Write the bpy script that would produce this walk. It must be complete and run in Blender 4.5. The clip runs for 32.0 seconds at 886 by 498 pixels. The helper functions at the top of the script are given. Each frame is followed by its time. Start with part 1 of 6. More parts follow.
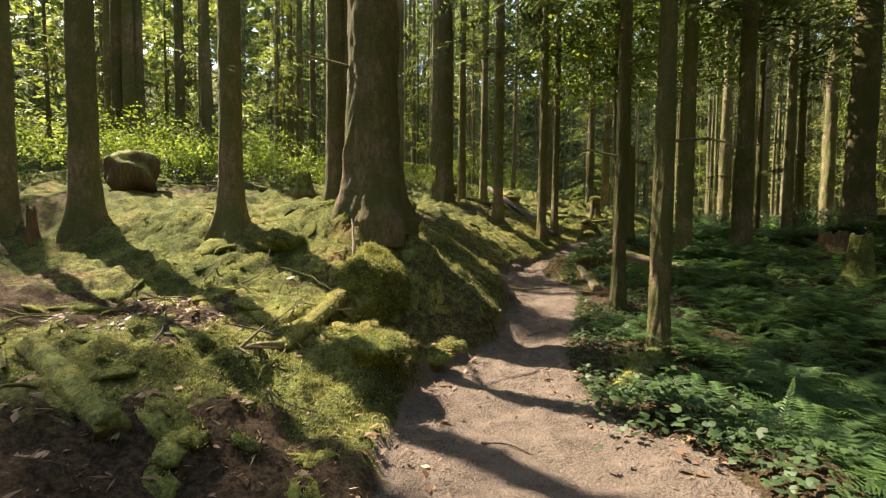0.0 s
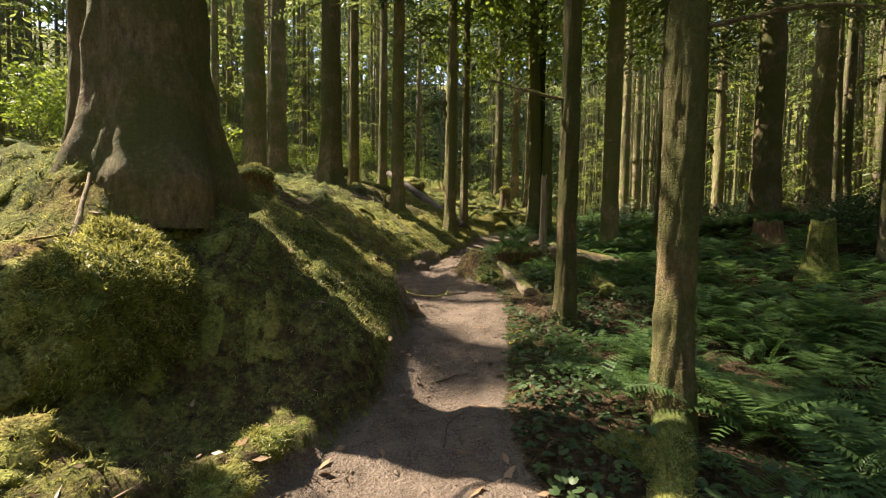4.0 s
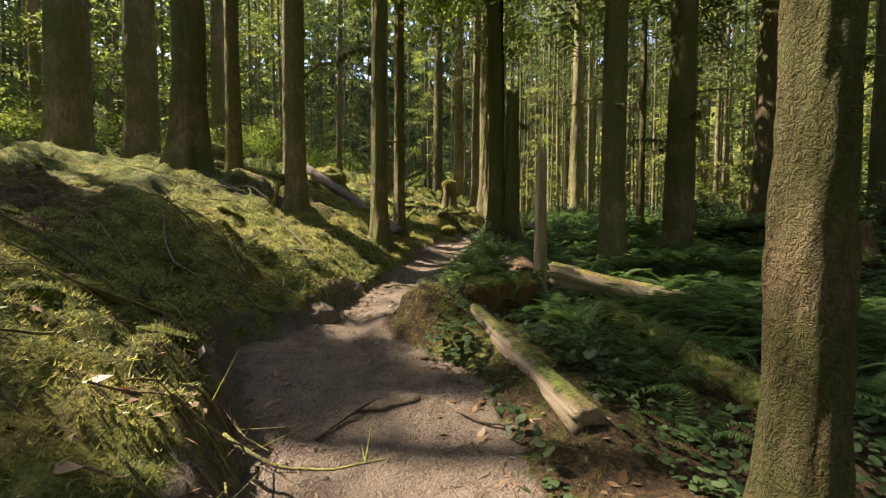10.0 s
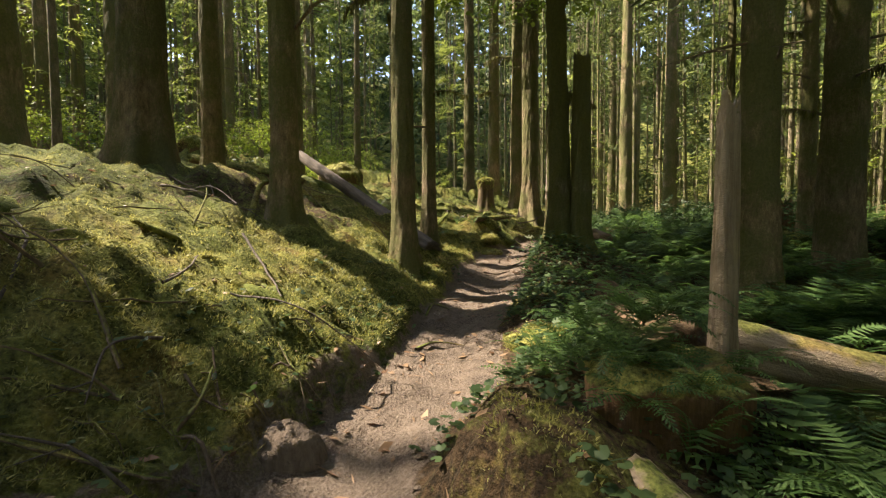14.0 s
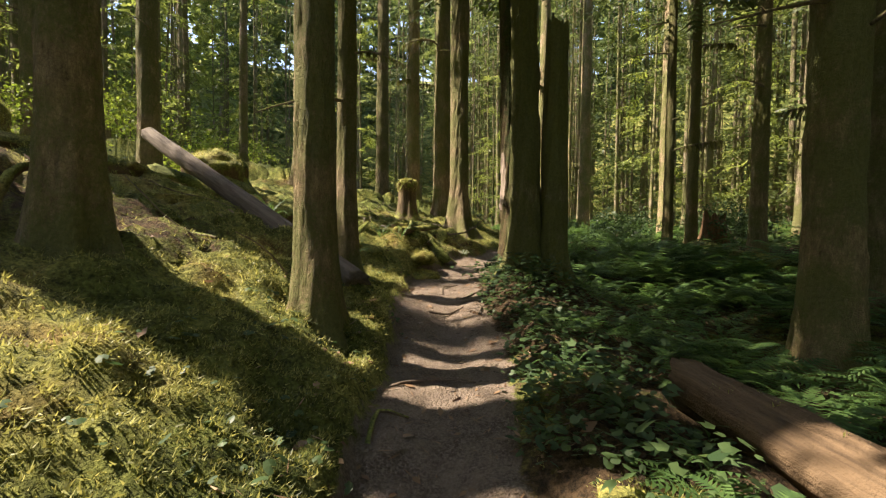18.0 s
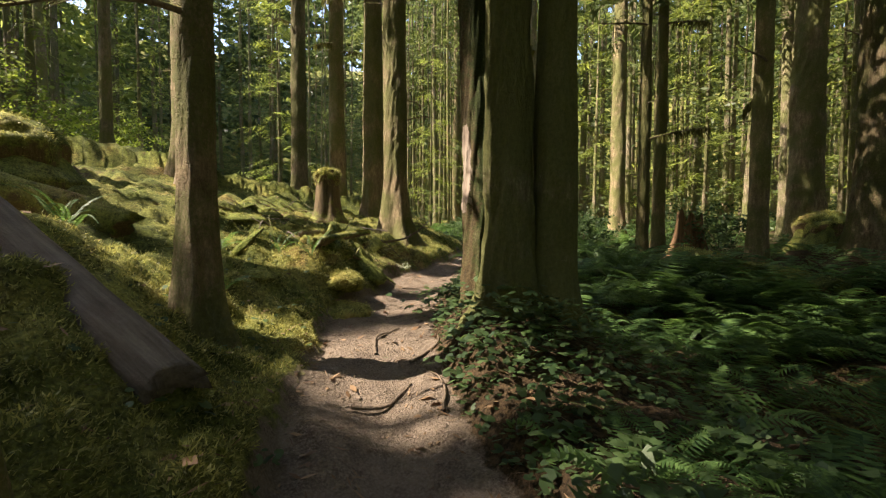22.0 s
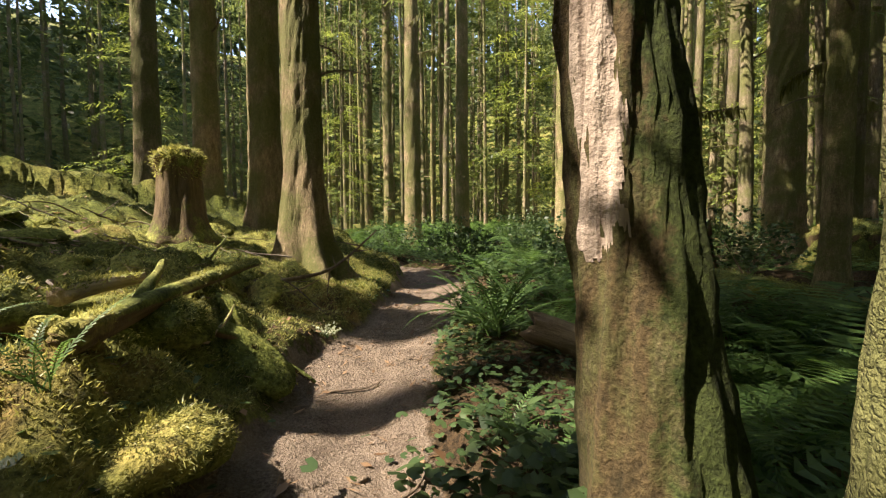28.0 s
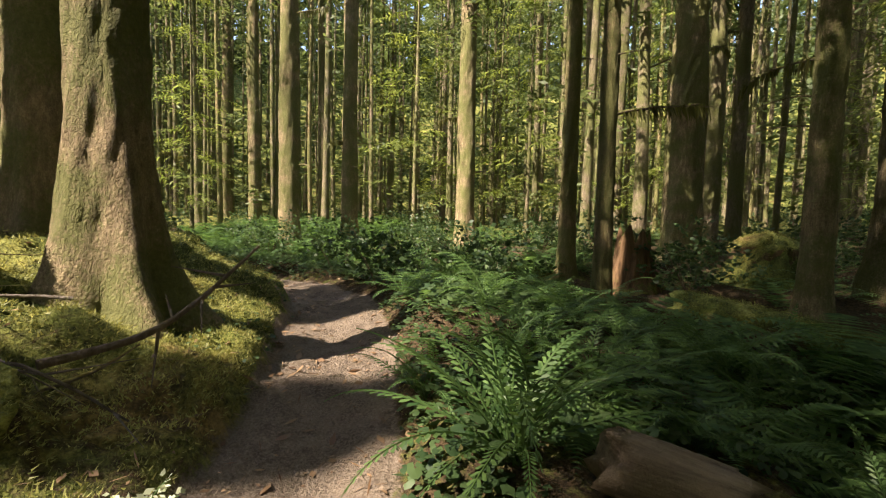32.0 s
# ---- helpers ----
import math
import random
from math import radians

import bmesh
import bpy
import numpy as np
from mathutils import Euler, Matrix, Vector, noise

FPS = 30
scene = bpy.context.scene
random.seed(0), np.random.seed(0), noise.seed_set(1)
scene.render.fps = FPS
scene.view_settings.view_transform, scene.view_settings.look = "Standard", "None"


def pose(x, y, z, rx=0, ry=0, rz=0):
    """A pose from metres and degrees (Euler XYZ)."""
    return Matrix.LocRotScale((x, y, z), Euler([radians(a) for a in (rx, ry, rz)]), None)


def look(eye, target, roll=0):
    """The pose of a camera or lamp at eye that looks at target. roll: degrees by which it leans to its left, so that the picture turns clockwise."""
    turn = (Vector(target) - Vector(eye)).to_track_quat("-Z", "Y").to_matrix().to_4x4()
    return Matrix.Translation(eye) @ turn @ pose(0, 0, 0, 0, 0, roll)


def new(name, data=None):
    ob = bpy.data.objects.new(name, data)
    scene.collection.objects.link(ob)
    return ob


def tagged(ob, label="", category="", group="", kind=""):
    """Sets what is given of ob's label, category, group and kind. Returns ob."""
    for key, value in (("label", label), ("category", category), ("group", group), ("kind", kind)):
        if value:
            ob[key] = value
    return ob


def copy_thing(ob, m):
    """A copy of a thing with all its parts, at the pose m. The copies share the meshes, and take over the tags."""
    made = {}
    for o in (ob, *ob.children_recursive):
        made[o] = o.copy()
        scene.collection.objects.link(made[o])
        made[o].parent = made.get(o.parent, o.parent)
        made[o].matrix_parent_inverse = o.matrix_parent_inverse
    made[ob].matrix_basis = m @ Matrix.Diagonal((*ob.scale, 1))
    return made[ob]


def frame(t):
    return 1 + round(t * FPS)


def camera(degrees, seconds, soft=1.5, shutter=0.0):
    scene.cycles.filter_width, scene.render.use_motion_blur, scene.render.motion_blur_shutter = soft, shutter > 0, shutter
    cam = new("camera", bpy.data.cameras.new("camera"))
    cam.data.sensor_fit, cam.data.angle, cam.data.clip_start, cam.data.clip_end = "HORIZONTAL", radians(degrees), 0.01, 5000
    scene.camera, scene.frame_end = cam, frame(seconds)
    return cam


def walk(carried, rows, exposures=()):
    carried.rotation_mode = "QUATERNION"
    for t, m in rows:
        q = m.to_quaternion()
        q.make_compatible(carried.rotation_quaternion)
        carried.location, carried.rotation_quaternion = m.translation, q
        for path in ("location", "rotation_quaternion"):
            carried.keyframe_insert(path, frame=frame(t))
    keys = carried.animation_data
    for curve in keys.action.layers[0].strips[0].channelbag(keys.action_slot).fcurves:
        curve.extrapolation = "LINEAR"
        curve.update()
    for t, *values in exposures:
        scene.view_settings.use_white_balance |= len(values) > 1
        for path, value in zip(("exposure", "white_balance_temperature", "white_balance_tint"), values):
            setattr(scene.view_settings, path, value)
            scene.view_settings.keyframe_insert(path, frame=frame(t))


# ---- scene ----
cam = camera(91.3, 32.0, 1.2)
PATH = [
    (0.00, 0.203, 0.989, 1.336, 87.20, -0.58, -1.30),
    (0.50, 0.315, 1.318, 1.305, 87.15, -0.58, -1.91),
    (1.00, 0.393, 1.678, 1.306, 87.31, -0.52, -3.13),
    (1.50, 0.472, 2.042, 1.237, 87.44, -0.47, -4.73),
    (2.00, 0.543, 2.414, 1.193, 87.23, -0.68, -6.69),
    (2.50, 0.620, 2.779, 1.201, 87.22, -0.76, -8.69),
    (3.00, 0.703, 3.160, 1.134, 87.29, -0.80, -10.79),
    (3.50, 0.763, 3.547, 1.088, 87.21, -0.85, -12.42),
    (5.50, 1.019, 4.949, 1.058, 87.19, -0.90, -17.42),
    (6.00, 1.128, 5.311, 1.000, 87.48, -0.88, -18.86),
    (6.50, 1.213, 5.645, 1.077, 87.25, -0.87, -19.93),
    (7.00, 1.283, 5.967, 1.082, 87.31, -0.83, -20.43),
    (7.50, 1.370, 6.300, 1.070, 87.30, -0.71, -20.65),
    (8.00, 1.459, 6.619, 1.127, 87.36, -0.55, -21.30),
    (8.50, 1.572, 6.942, 1.100, 87.43, -0.55, -22.06),
    (9.00, 1.697, 7.291, 1.135, 87.27, -0.45, -22.62),
    (9.50, 1.814, 7.630, 1.207, 87.33, -0.35, -22.66),
    (10.00, 1.917, 7.942, 1.210, 87.26, -0.19, -22.63),
    (10.50, 2.009, 8.229, 1.234, 87.19, 0.07, -22.53),
    (11.00, 2.086, 8.555, 1.278, 87.26, 0.06, -22.39),
    (11.50, 2.168, 8.887, 1.271, 87.28, 0.21, -22.19),
    (12.00, 2.241, 9.210, 1.311, 87.34, 0.26, -21.54),
    (12.50, 2.309, 9.536, 1.327, 87.42, 0.27, -20.64),
    (13.00, 2.387, 9.858, 1.317, 87.47, 0.28, -19.88),
    (13.50, 2.469, 10.193, 1.369, 87.45, 0.34, -19.66),
    (14.00, 2.555, 10.501, 1.406, 87.38, 0.36, -19.59),
    (14.50, 2.654, 10.826, 1.424, 87.32, 0.31, -19.83),
    (16.50, 2.845, 12.038, 1.549, 87.61, -0.15, -24.86),
    (17.00, 2.902, 12.302, 1.550, 87.76, -0.24, -28.05),
    (17.50, 2.956, 12.592, 1.585, 87.69, -0.41, -30.82),
    (18.00, 3.034, 12.860, 1.630, 87.75, -0.52, -32.78),
    (18.50, 3.129, 13.123, 1.645, 87.68, -0.57, -34.47),
    (19.00, 3.253, 13.385, 1.655, 87.77, -0.52, -35.95),
    (19.50, 3.413, 13.639, 1.682, 87.84, -0.44, -37.46),
    (20.00, 3.606, 13.925, 1.694, 87.69, -0.40, -38.89),
    (20.50, 3.810, 14.173, 1.720, 87.55, -0.31, -39.44),
    (21.00, 4.003, 14.390, 1.720, 87.76, -0.25, -39.58),
    (21.50, 4.169, 14.642, 1.749, 87.46, -0.19, -40.44),
    (22.00, 4.356, 14.895, 1.821, 87.26, -0.19, -41.56),
    (22.50, 4.555, 15.123, 1.869, 87.22, -0.11, -43.01),
    (23.00, 4.739, 15.370, 1.886, 87.16, -0.25, -44.41),
    (23.50, 4.927, 15.622, 1.926, 87.02, -0.32, -44.82),
    (24.00, 5.111, 15.845, 1.951, 87.07, -0.24, -44.84),
    (24.50, 5.277, 16.082, 1.947, 87.09, -0.20, -45.01),
    (25.00, 5.419, 16.340, 2.008, 86.97, -0.16, -45.45),
    (25.50, 5.549, 16.588, 2.026, 86.93, -0.16, -46.47),
    (27.50, 6.058, 17.454, 2.024, 87.20, 0.58, -52.12),
    (28.00, 6.193, 17.692, 2.073, 87.31, 0.36, -54.13),
    (28.50, 6.361, 17.912, 2.075, 87.37, 0.12, -56.60),
    (29.00, 6.512, 18.118, 2.092, 87.10, -0.02, -59.64),
    (29.50, 6.665, 18.327, 2.151, 86.87, -0.27, -61.11),
    (30.00, 6.842, 18.519, 2.165, 86.94, -0.24, -62.25),
    (30.50, 6.999, 18.718, 2.158, 87.05, -0.72, -64.36),
    (31.00, 7.194, 18.908, 2.198, 86.85, -1.05, -65.99),
    (31.50, 7.389, 19.085, 2.209, 86.80, -0.97, -68.44),
    (32.00, 7.573, 19.244, 2.216, 86.78, -1.26, -70.99),
]
walk(cam, [(t, pose(*row)) for t, *row in PATH], exposures=[(0.0, 1.90, 7250, 15)])

# ---- world, sun, exposure ----
SUN_AZ, SUN_EL = 143.3, 50.0          # the sun stands this way round from +x, and this high
sun_way = Vector((math.cos(radians(SUN_AZ)) * math.cos(radians(SUN_EL)),
                  math.sin(radians(SUN_AZ)) * math.cos(radians(SUN_EL)), math.sin(radians(SUN_EL))))
world = bpy.data.worlds.new("sky")
scene.world = world
world.use_nodes = True
wt = world.node_tree
sky = wt.nodes.new("ShaderNodeTexSky")
sky.sky_type, sky.sun_disc = "NISHITA", False
sky.sun_elevation, sky.sun_rotation = radians(SUN_EL), radians(90 - SUN_AZ)
wt.links.new(sky.outputs[0], wt.nodes["Background"].inputs[0])
wt.nodes["Background"].inputs[1].default_value = 0.15
sun = new("sun", bpy.data.lights.new("sun", "SUN"))
sun.data.energy, sun.data.angle, sun.data.color = 5.0, radians(0.55), (1.0, 0.93, 0.80)
sun.matrix_world = look(sun_way * 60, (0, 0, 0))


# ---- noise and mesh helpers ----
def lattice(ix, iy, s):
    n = (ix * 374761393 + iy * 668265263 + s * 974634777) & 0xFFFFFFFF
    n = ((n ^ (n >> 13)) * 1274126177) & 0xFFFFFFFF
    return ((n ^ (n >> 16)) & 0xFFFFFF) / 16777215.0


def soft_noise(x, y, s=0):
    """Smooth noise from -1 to 1."""
    x, y = np.asarray(x, float), np.asarray(y, float)
    fx, fy = np.floor(x), np.floor(y)
    u, v = x - fx, y - fy
    ix, iy = fx.astype(np.int64), fy.astype(np.int64)
    u, v = u * u * (3 - 2 * u), v * v * (3 - 2 * v)
    a, b = lattice(ix, iy, s), lattice(ix + 1, iy, s)
    c, d = lattice(ix, iy + 1, s), lattice(ix + 1, iy + 1, s)
    return ((a * (1 - u) + b * u) * (1 - v) + (c * (1 - u) + d * u) * v) * 2 - 1


def layered(x, y, s=0, octaves=3, gain=0.5):
    total, amp = 0, 1.0
    for k in range(octaves):
        total = total + amp * soft_noise(np.asarray(x) * 2 ** k + 17.3 * k, np.asarray(y) * 2 ** k - 9.1 * k, s + k)
        amp *= gain
    return total


def smooth_step(v):
    v = np.clip(v, 0, 1)
    return v * v * (3 - 2 * v)


def mesh_from(name, verts, faces, material, smooth=True):
    """A mesh from arrays: verts (n, 3), faces (m, 3) or (m, 4), or a list of such arrays."""
    verts = np.asarray(verts, np.float32)
    if isinstance(faces, np.ndarray):
        faces = [faces]
    faces = [np.asarray(f, np.int32) for f in faces if len(f)]
    me = bpy.data.meshes.new(name)
    me.vertices.add(len(verts))
    me.vertices.foreach_set("co", verts.ravel())
    loops = np.concatenate([f.ravel() for f in faces])
    sizes = np.concatenate([np.full(len(f), f.shape[1], np.int32) for f in faces])
    me.loops.add(len(loops))
    me.loops.foreach_set("vertex_index", loops)
    me.polygons.add(len(sizes))
    me.polygons.foreach_set("loop_start", np.concatenate([[0], np.cumsum(sizes)[:-1]]).astype(np.int32))
    me.update(calc_edges=True)
    me.polygons.foreach_set("use_smooth", np.full(len(sizes), smooth))
    if material:
        me.materials.append(material)
    return me


def thing(name, label, category, group="", at=(0, 0, 0), turn=0.0):
    ob = new(name)
    ob.empty_display_size = 0.1
    ob.matrix_world = pose(*at, 0, 0, turn)
    return tagged(ob, label, category, group)


def part(name, data, parent, label="", m=None):
    ob = new(name, data)
    ob.parent = parent
    if m is not None:
        ob.matrix_basis = m
    return tagged(ob, label)


def joined(pieces):
    """Joins (verts, faces) pairs of the same face size."""
    vs, fs, n = [], [], 0
    for v, f in pieces:
        vs.append(np.asarray(v, float))
        fs.append(np.asarray(f) + n)
        n += len(v)
    return np.concatenate(vs), np.concatenate(fs)


def rings_to_faces(rings, segs, close_top=False):
    i = np.arange(rings - 1)[:, None] * segs
    j = np.arange(segs)[None, :]
    k = (j + 1) % segs
    f = np.stack([i + j, i + k, i + segs + k, i + segs + j], -1).reshape(-1, 4)
    return f


def tube(points, radii, segs=8, rough=0.0, seed=0, freq=3.0, cap=True):
    """A round limb along points, with lumps; ends closed."""
    p = np.asarray(points, float)
    r = np.broadcast_to(np.asarray(radii, float), (len(p),))
    t = np.gradient(p, axis=0)
    t /= np.linalg.norm(t, axis=1)[:, None] + 1e-9
    ref = np.array([0, 0, 1.0]) if abs(t[:, 2]).mean() < 0.8 else np.array([1.0, 0, 0])
    a = np.cross(t, ref)
    a /= np.linalg.norm(a, axis=1)[:, None] + 1e-9
    b = np.cross(t, a)
    th = np.arange(segs) / segs * 2 * np.pi
    length = np.concatenate([[0], np.cumsum(np.linalg.norm(np.diff(p, axis=0), axis=1))])
    mod = np.ones((len(p), segs))
    if rough:
        mod += rough * layered(np.cos(th)[None, :] * 1.7 + length[:, None] * freq, np.sin(th)[None, :] * 1.7 + 5.1, seed, 3)
    v = p[:, None, :] + (r[:, None] * mod)[..., None] * (np.cos(th)[None, :, None] * a[:, None, :] + np.sin(th)[None, :, None] * b[:, None, :])
    v = v.reshape(-1, 3)
    f = rings_to_faces(len(p), segs)
    if cap:
        n = len(v)
        v = np.concatenate([v, p[:1], p[-1:]])
        j = np.arange(segs)
        k = (j + 1) % segs
        last = (len(p) - 1) * segs
        f = np.concatenate([f, np.stack([k, j, np.full(segs, n), np.full(segs, n)], -1)[:, :4],
                            np.stack([last + j, last + k, np.full(segs, n + 1), np.full(segs, n + 1)], -1)])
    return v, f


# ---- materials ----
def material(name):
    m = bpy.data.materials.new(name)
    m.use_nodes = True
    t = m.node_tree
    return m, t, t.nodes["Principled BSDF"]


def node(t, kind, **inputs):
    n = t.nodes.new(kind)
    for key, value in inputs.items():
        n.inputs[key.replace("_", " ")].default_value = value
    return n


def noise_tex(t, scale, detail=4.0, rough=0.55, coords=None):
    n = node(t, "ShaderNodeTexNoise", Scale=scale, Detail=detail, Roughness=rough)
    if coords is not None:
        t.links.new(coords, n.inputs["Vector"])
    return n.outputs["Fac"]


def ramp(t, fac, *stops):
    n = t.nodes.new("ShaderNodeValToRGB")
    el = n.color_ramp.elements
    while len(el) < len(stops):
        el.new(0.5)
    for e, (p, c) in zip(el, stops):
        e.position, e.color = p, (*c, 1) if len(c) == 3 else c
    t.links.new(fac, n.inputs[0])
    return n.outputs[0]


def mix(t, fac, a, b):
    n = t.nodes.new("ShaderNodeMix")
    n.data_type = "RGBA"
    if isinstance(fac, (int, float)):
        n.inputs[0].default_value = fac
    else:
        t.links.new(fac, n.inputs[0])
    for slot, v in ((6, a), (7, b)):
        if isinstance(v, tuple):
            n.inputs[slot].default_value = (*v, 1)
        else:
            t.links.new(v, n.inputs[slot])
    return n.outputs[2]


def math_node(t, op, a, b=0.5):
    n = t.nodes.new("ShaderNodeMath")
    n.operation = op
    for slot, v in ((0, a), (1, b)):
        if isinstance(v, (int, float)):
            n.inputs[slot].default_value = v
        else:
            t.links.new(v, n.inputs[slot])
    return n.outputs[0]


def bump(t, bsdf, height, strength=0.6, distance=0.02):
    n = node(t, "ShaderNodeBump", Strength=strength, Distance=distance)
    t.links.new(height, n.inputs["Height"])
    t.links.new(n.outputs[0], bsdf.inputs["Normal"])


def position(t):
    return t.nodes.new("ShaderNodeNewGeometry").outputs["Position"]


def scaled(t, vec, s):
    n = t.nodes.new("ShaderNodeMapping")
    n.inputs["Scale"].default_value = s
    t.links.new(vec, n.inputs["Vector"])
    return n.outputs[0]


def up_fac(t, lo=0.1, hi=0.8):
    """1 where a face looks up."""
    s = t.nodes.new("ShaderNodeSeparateXYZ")
    t.links.new(t.nodes.new("ShaderNodeNewGeometry").outputs["Normal"], s.inputs[0])
    r = node(t, "ShaderNodeMapRange")
    r.inputs[1].default_value, r.inputs[2].default_value = lo, hi
    t.links.new(s.outputs[2], r.inputs[0])
    return r.outputs[0]


def moss_colour(t, pos):
    big = noise_tex(t, 1.1, 3, 0.6, pos)
    fine = noise_tex(t, 38.0, 3, 0.7, pos)
    a = ramp(t, big, (0.30, (0.055, 0.074, 0.022)), (0.46, (0.128, 0.150, 0.044)), (0.58, (0.215, 0.222, 0.074)), (0.72, (0.225, 0.160, 0.070)))
    mid = noise_tex(t, 8.0, 4, 0.65, pos)
    fine = math_node(t, "ADD", math_node(t, "MULTIPLY", fine, 0.55), math_node(t, "MULTIPLY", mid, 0.45))
    b = ramp(t, fine, (0.37, (0.24, 0.26, 0.25)), (0.63, (1.48, 1.42, 1.20)))
    n = t.nodes.new("ShaderNodeMix")
    n.data_type, n.blend_type = "RGBA", "MULTIPLY"
    n.inputs[0].default_value = 1.0
    t.links.new(a, n.inputs[6])
    t.links.new(b, n.inputs[7])
    return n.outputs[2], fine


def moss_material():
    m, t, b = material("moss_cushion")
    col, fine = moss_colour(t, position(t))
    t.links.new(col, b.inputs["Base Color"])
    b.inputs["Roughness"].default_value = 0.95
    b.inputs["Specular IOR Level"].default_value = 0.1
    bump(t, b, fine, 1.0, 0.05)
    return m


def ground_material():
    m, t, b = material("forest_floor")
    pos = position(t)
    moss, fine = moss_colour(t, pos)
    grit = noise_tex(t, 60, 5, 0.7, pos)
    lumps = noise_tex(t, 5, 4, 0.6, pos)
    dirt = mix(t, ramp(t, lumps, (0.35, (0, 0, 0)), (0.65, (1, 1, 1))), (0.098, 0.072, 0.053), (0.205, 0.157, 0.120))
    dirt = mix(t, ramp(t, grit, (0.42, (0, 0, 0)), (0.72, (1, 1, 1))), dirt, (0.290, 0.235, 0.190))
    litter = mix(t, ramp(t, noise_tex(t, 24, 5, 0.75, pos), (0.40, (0, 0, 0)), (0.60, (1, 1, 1))), (0.035, 0.026, 0.016), (0.120, 0.078, 0.044))
    def attribute(name):
        n = t.nodes.new("ShaderNodeAttribute")
        n.attribute_name = name
        return n.outputs["Fac"]
    ragged = math_node(t, "MULTIPLY", math_node(t, "SUBTRACT", noise_tex(t, 9, 4, 0.7, pos), 0.5), 0.9)
    def edge(v):
        return ramp(t, math_node(t, "ADD", v, ragged), (0.40, (0, 0, 0)), (0.58, (1, 1, 1)))
    col = mix(t, edge(attribute("litter")), moss, litter)
    col = mix(t, edge(attribute("dirt")), col, dirt)
    t.links.new(col, b.inputs["Base Color"])
    b.inputs["Roughness"].default_value = 0.95
    b.inputs["Specular IOR Level"].default_value = 0.15
    h = math_node(t, "ADD", math_node(t, "MULTIPLY", grit, 0.5), math_node(t, "ADD", fine, lumps))
    bump(t, b, h, 1.0, 0.075)
    return m


def bark_material(name, dark, light, moss_amount=0.5, scale=1.0, reddish=None):
    m, t, b = material(name)
    pos = t.nodes.new("ShaderNodeTexCoord").outputs["Object"]
    stretched = scaled(t, pos, (1, 1, 0.30))
    plates = noise_tex(t, 17 * scale, 6, 0.72, stretched)
    chips = noise_tex(t, 40 * scale, 5, 0.68, scaled(t, pos, (1, 1, 0.75)))
    patch = noise_tex(t, 1.3, 4, 0.6, pos)
    wob = t.nodes.new("ShaderNodeVectorMath")
    wob.operation = "SCALE"
    wob.inputs["Scale"].default_value = 0.11
    rough3 = node(t, "ShaderNodeTexNoise", Scale=16 * scale, Detail=3.0)
    t.links.new(pos, rough3.inputs["Vector"])
    t.links.new(rough3.outputs["Color"], wob.inputs[0])
    shifted = node(t, "ShaderNodeVectorMath")
    t.links.new(scaled(t, pos, (1, 1, 0.5)), shifted.inputs[0])
    t.links.new(wob.outputs[0], shifted.inputs[1])
    cells = node(t, "ShaderNodeTexVoronoi", Scale=34 * scale)
    cells.feature = "DISTANCE_TO_EDGE"
    t.links.new(shifted.outputs[0], cells.inputs["Vector"])
    flake = ramp(t, cells.outputs["Distance"], (0.0, (0, 0, 0)), (0.22, (1, 1, 1)))
    col = ramp(t, plates, (0.34, dark), (0.52, tuple(0.5 * (p + q) for p, q in zip(dark, light))), (0.68, light))
    col = mix(t, ramp(t, chips, (0.52, (0, 0, 0)), (0.66, (0.55, 0.55, 0.55))), col, reddish or light)
    col = mix(t, ramp(t, flake, (0.0, (0.45, 0.45, 0.45)), (0.45, (0, 0, 0))), col, tuple(0.6 * c for c in dark))
    mossy = mix(t, noise_tex(t, 30, 3, 0.7, pos), (0.050, 0.064, 0.020), (0.205, 0.205, 0.075))
    fac = ramp(t, math_node(t, "ADD", patch, math_node(t, "MULTIPLY", math_node(t, "SUBTRACT", chips, 0.5), 0.5)),
               (0.62 - 0.4 * moss_amount, (0, 0, 0)), (0.80 - 0.4 * moss_amount, (0.9, 0.9, 0.9)))
    col = mix(t, fac, col, mossy)
    rnd = t.nodes.new("ShaderNodeObjectInfo").outputs["Random"]
    hsv = t.nodes.new("ShaderNodeHueSaturation")
    t.links.new(col, hsv.inputs["Color"])
    r = node(t, "ShaderNodeMapRange")
    r.inputs[3].default_value, r.inputs[4].default_value = 0.75, 1.25
    t.links.new(rnd, r.inputs[0])
    t.links.new(r.outputs[0], hsv.inputs["Value"])
    t.links.new(hsv.outputs[0], b.inputs["Base Color"])
    b.inputs["Roughness"].default_value = 0.92
    b.inputs["Specular IOR Level"].default_value = 0.2
    bump(t, b, math_node(t, "ADD", math_node(t, "MULTIPLY", plates, 0.9), math_node(t, "ADD", math_node(t, "MULTIPLY", chips, 0.5), math_node(t, "MULTIPLY", flake, 0.13))), 1.0, 0.055)
    return m


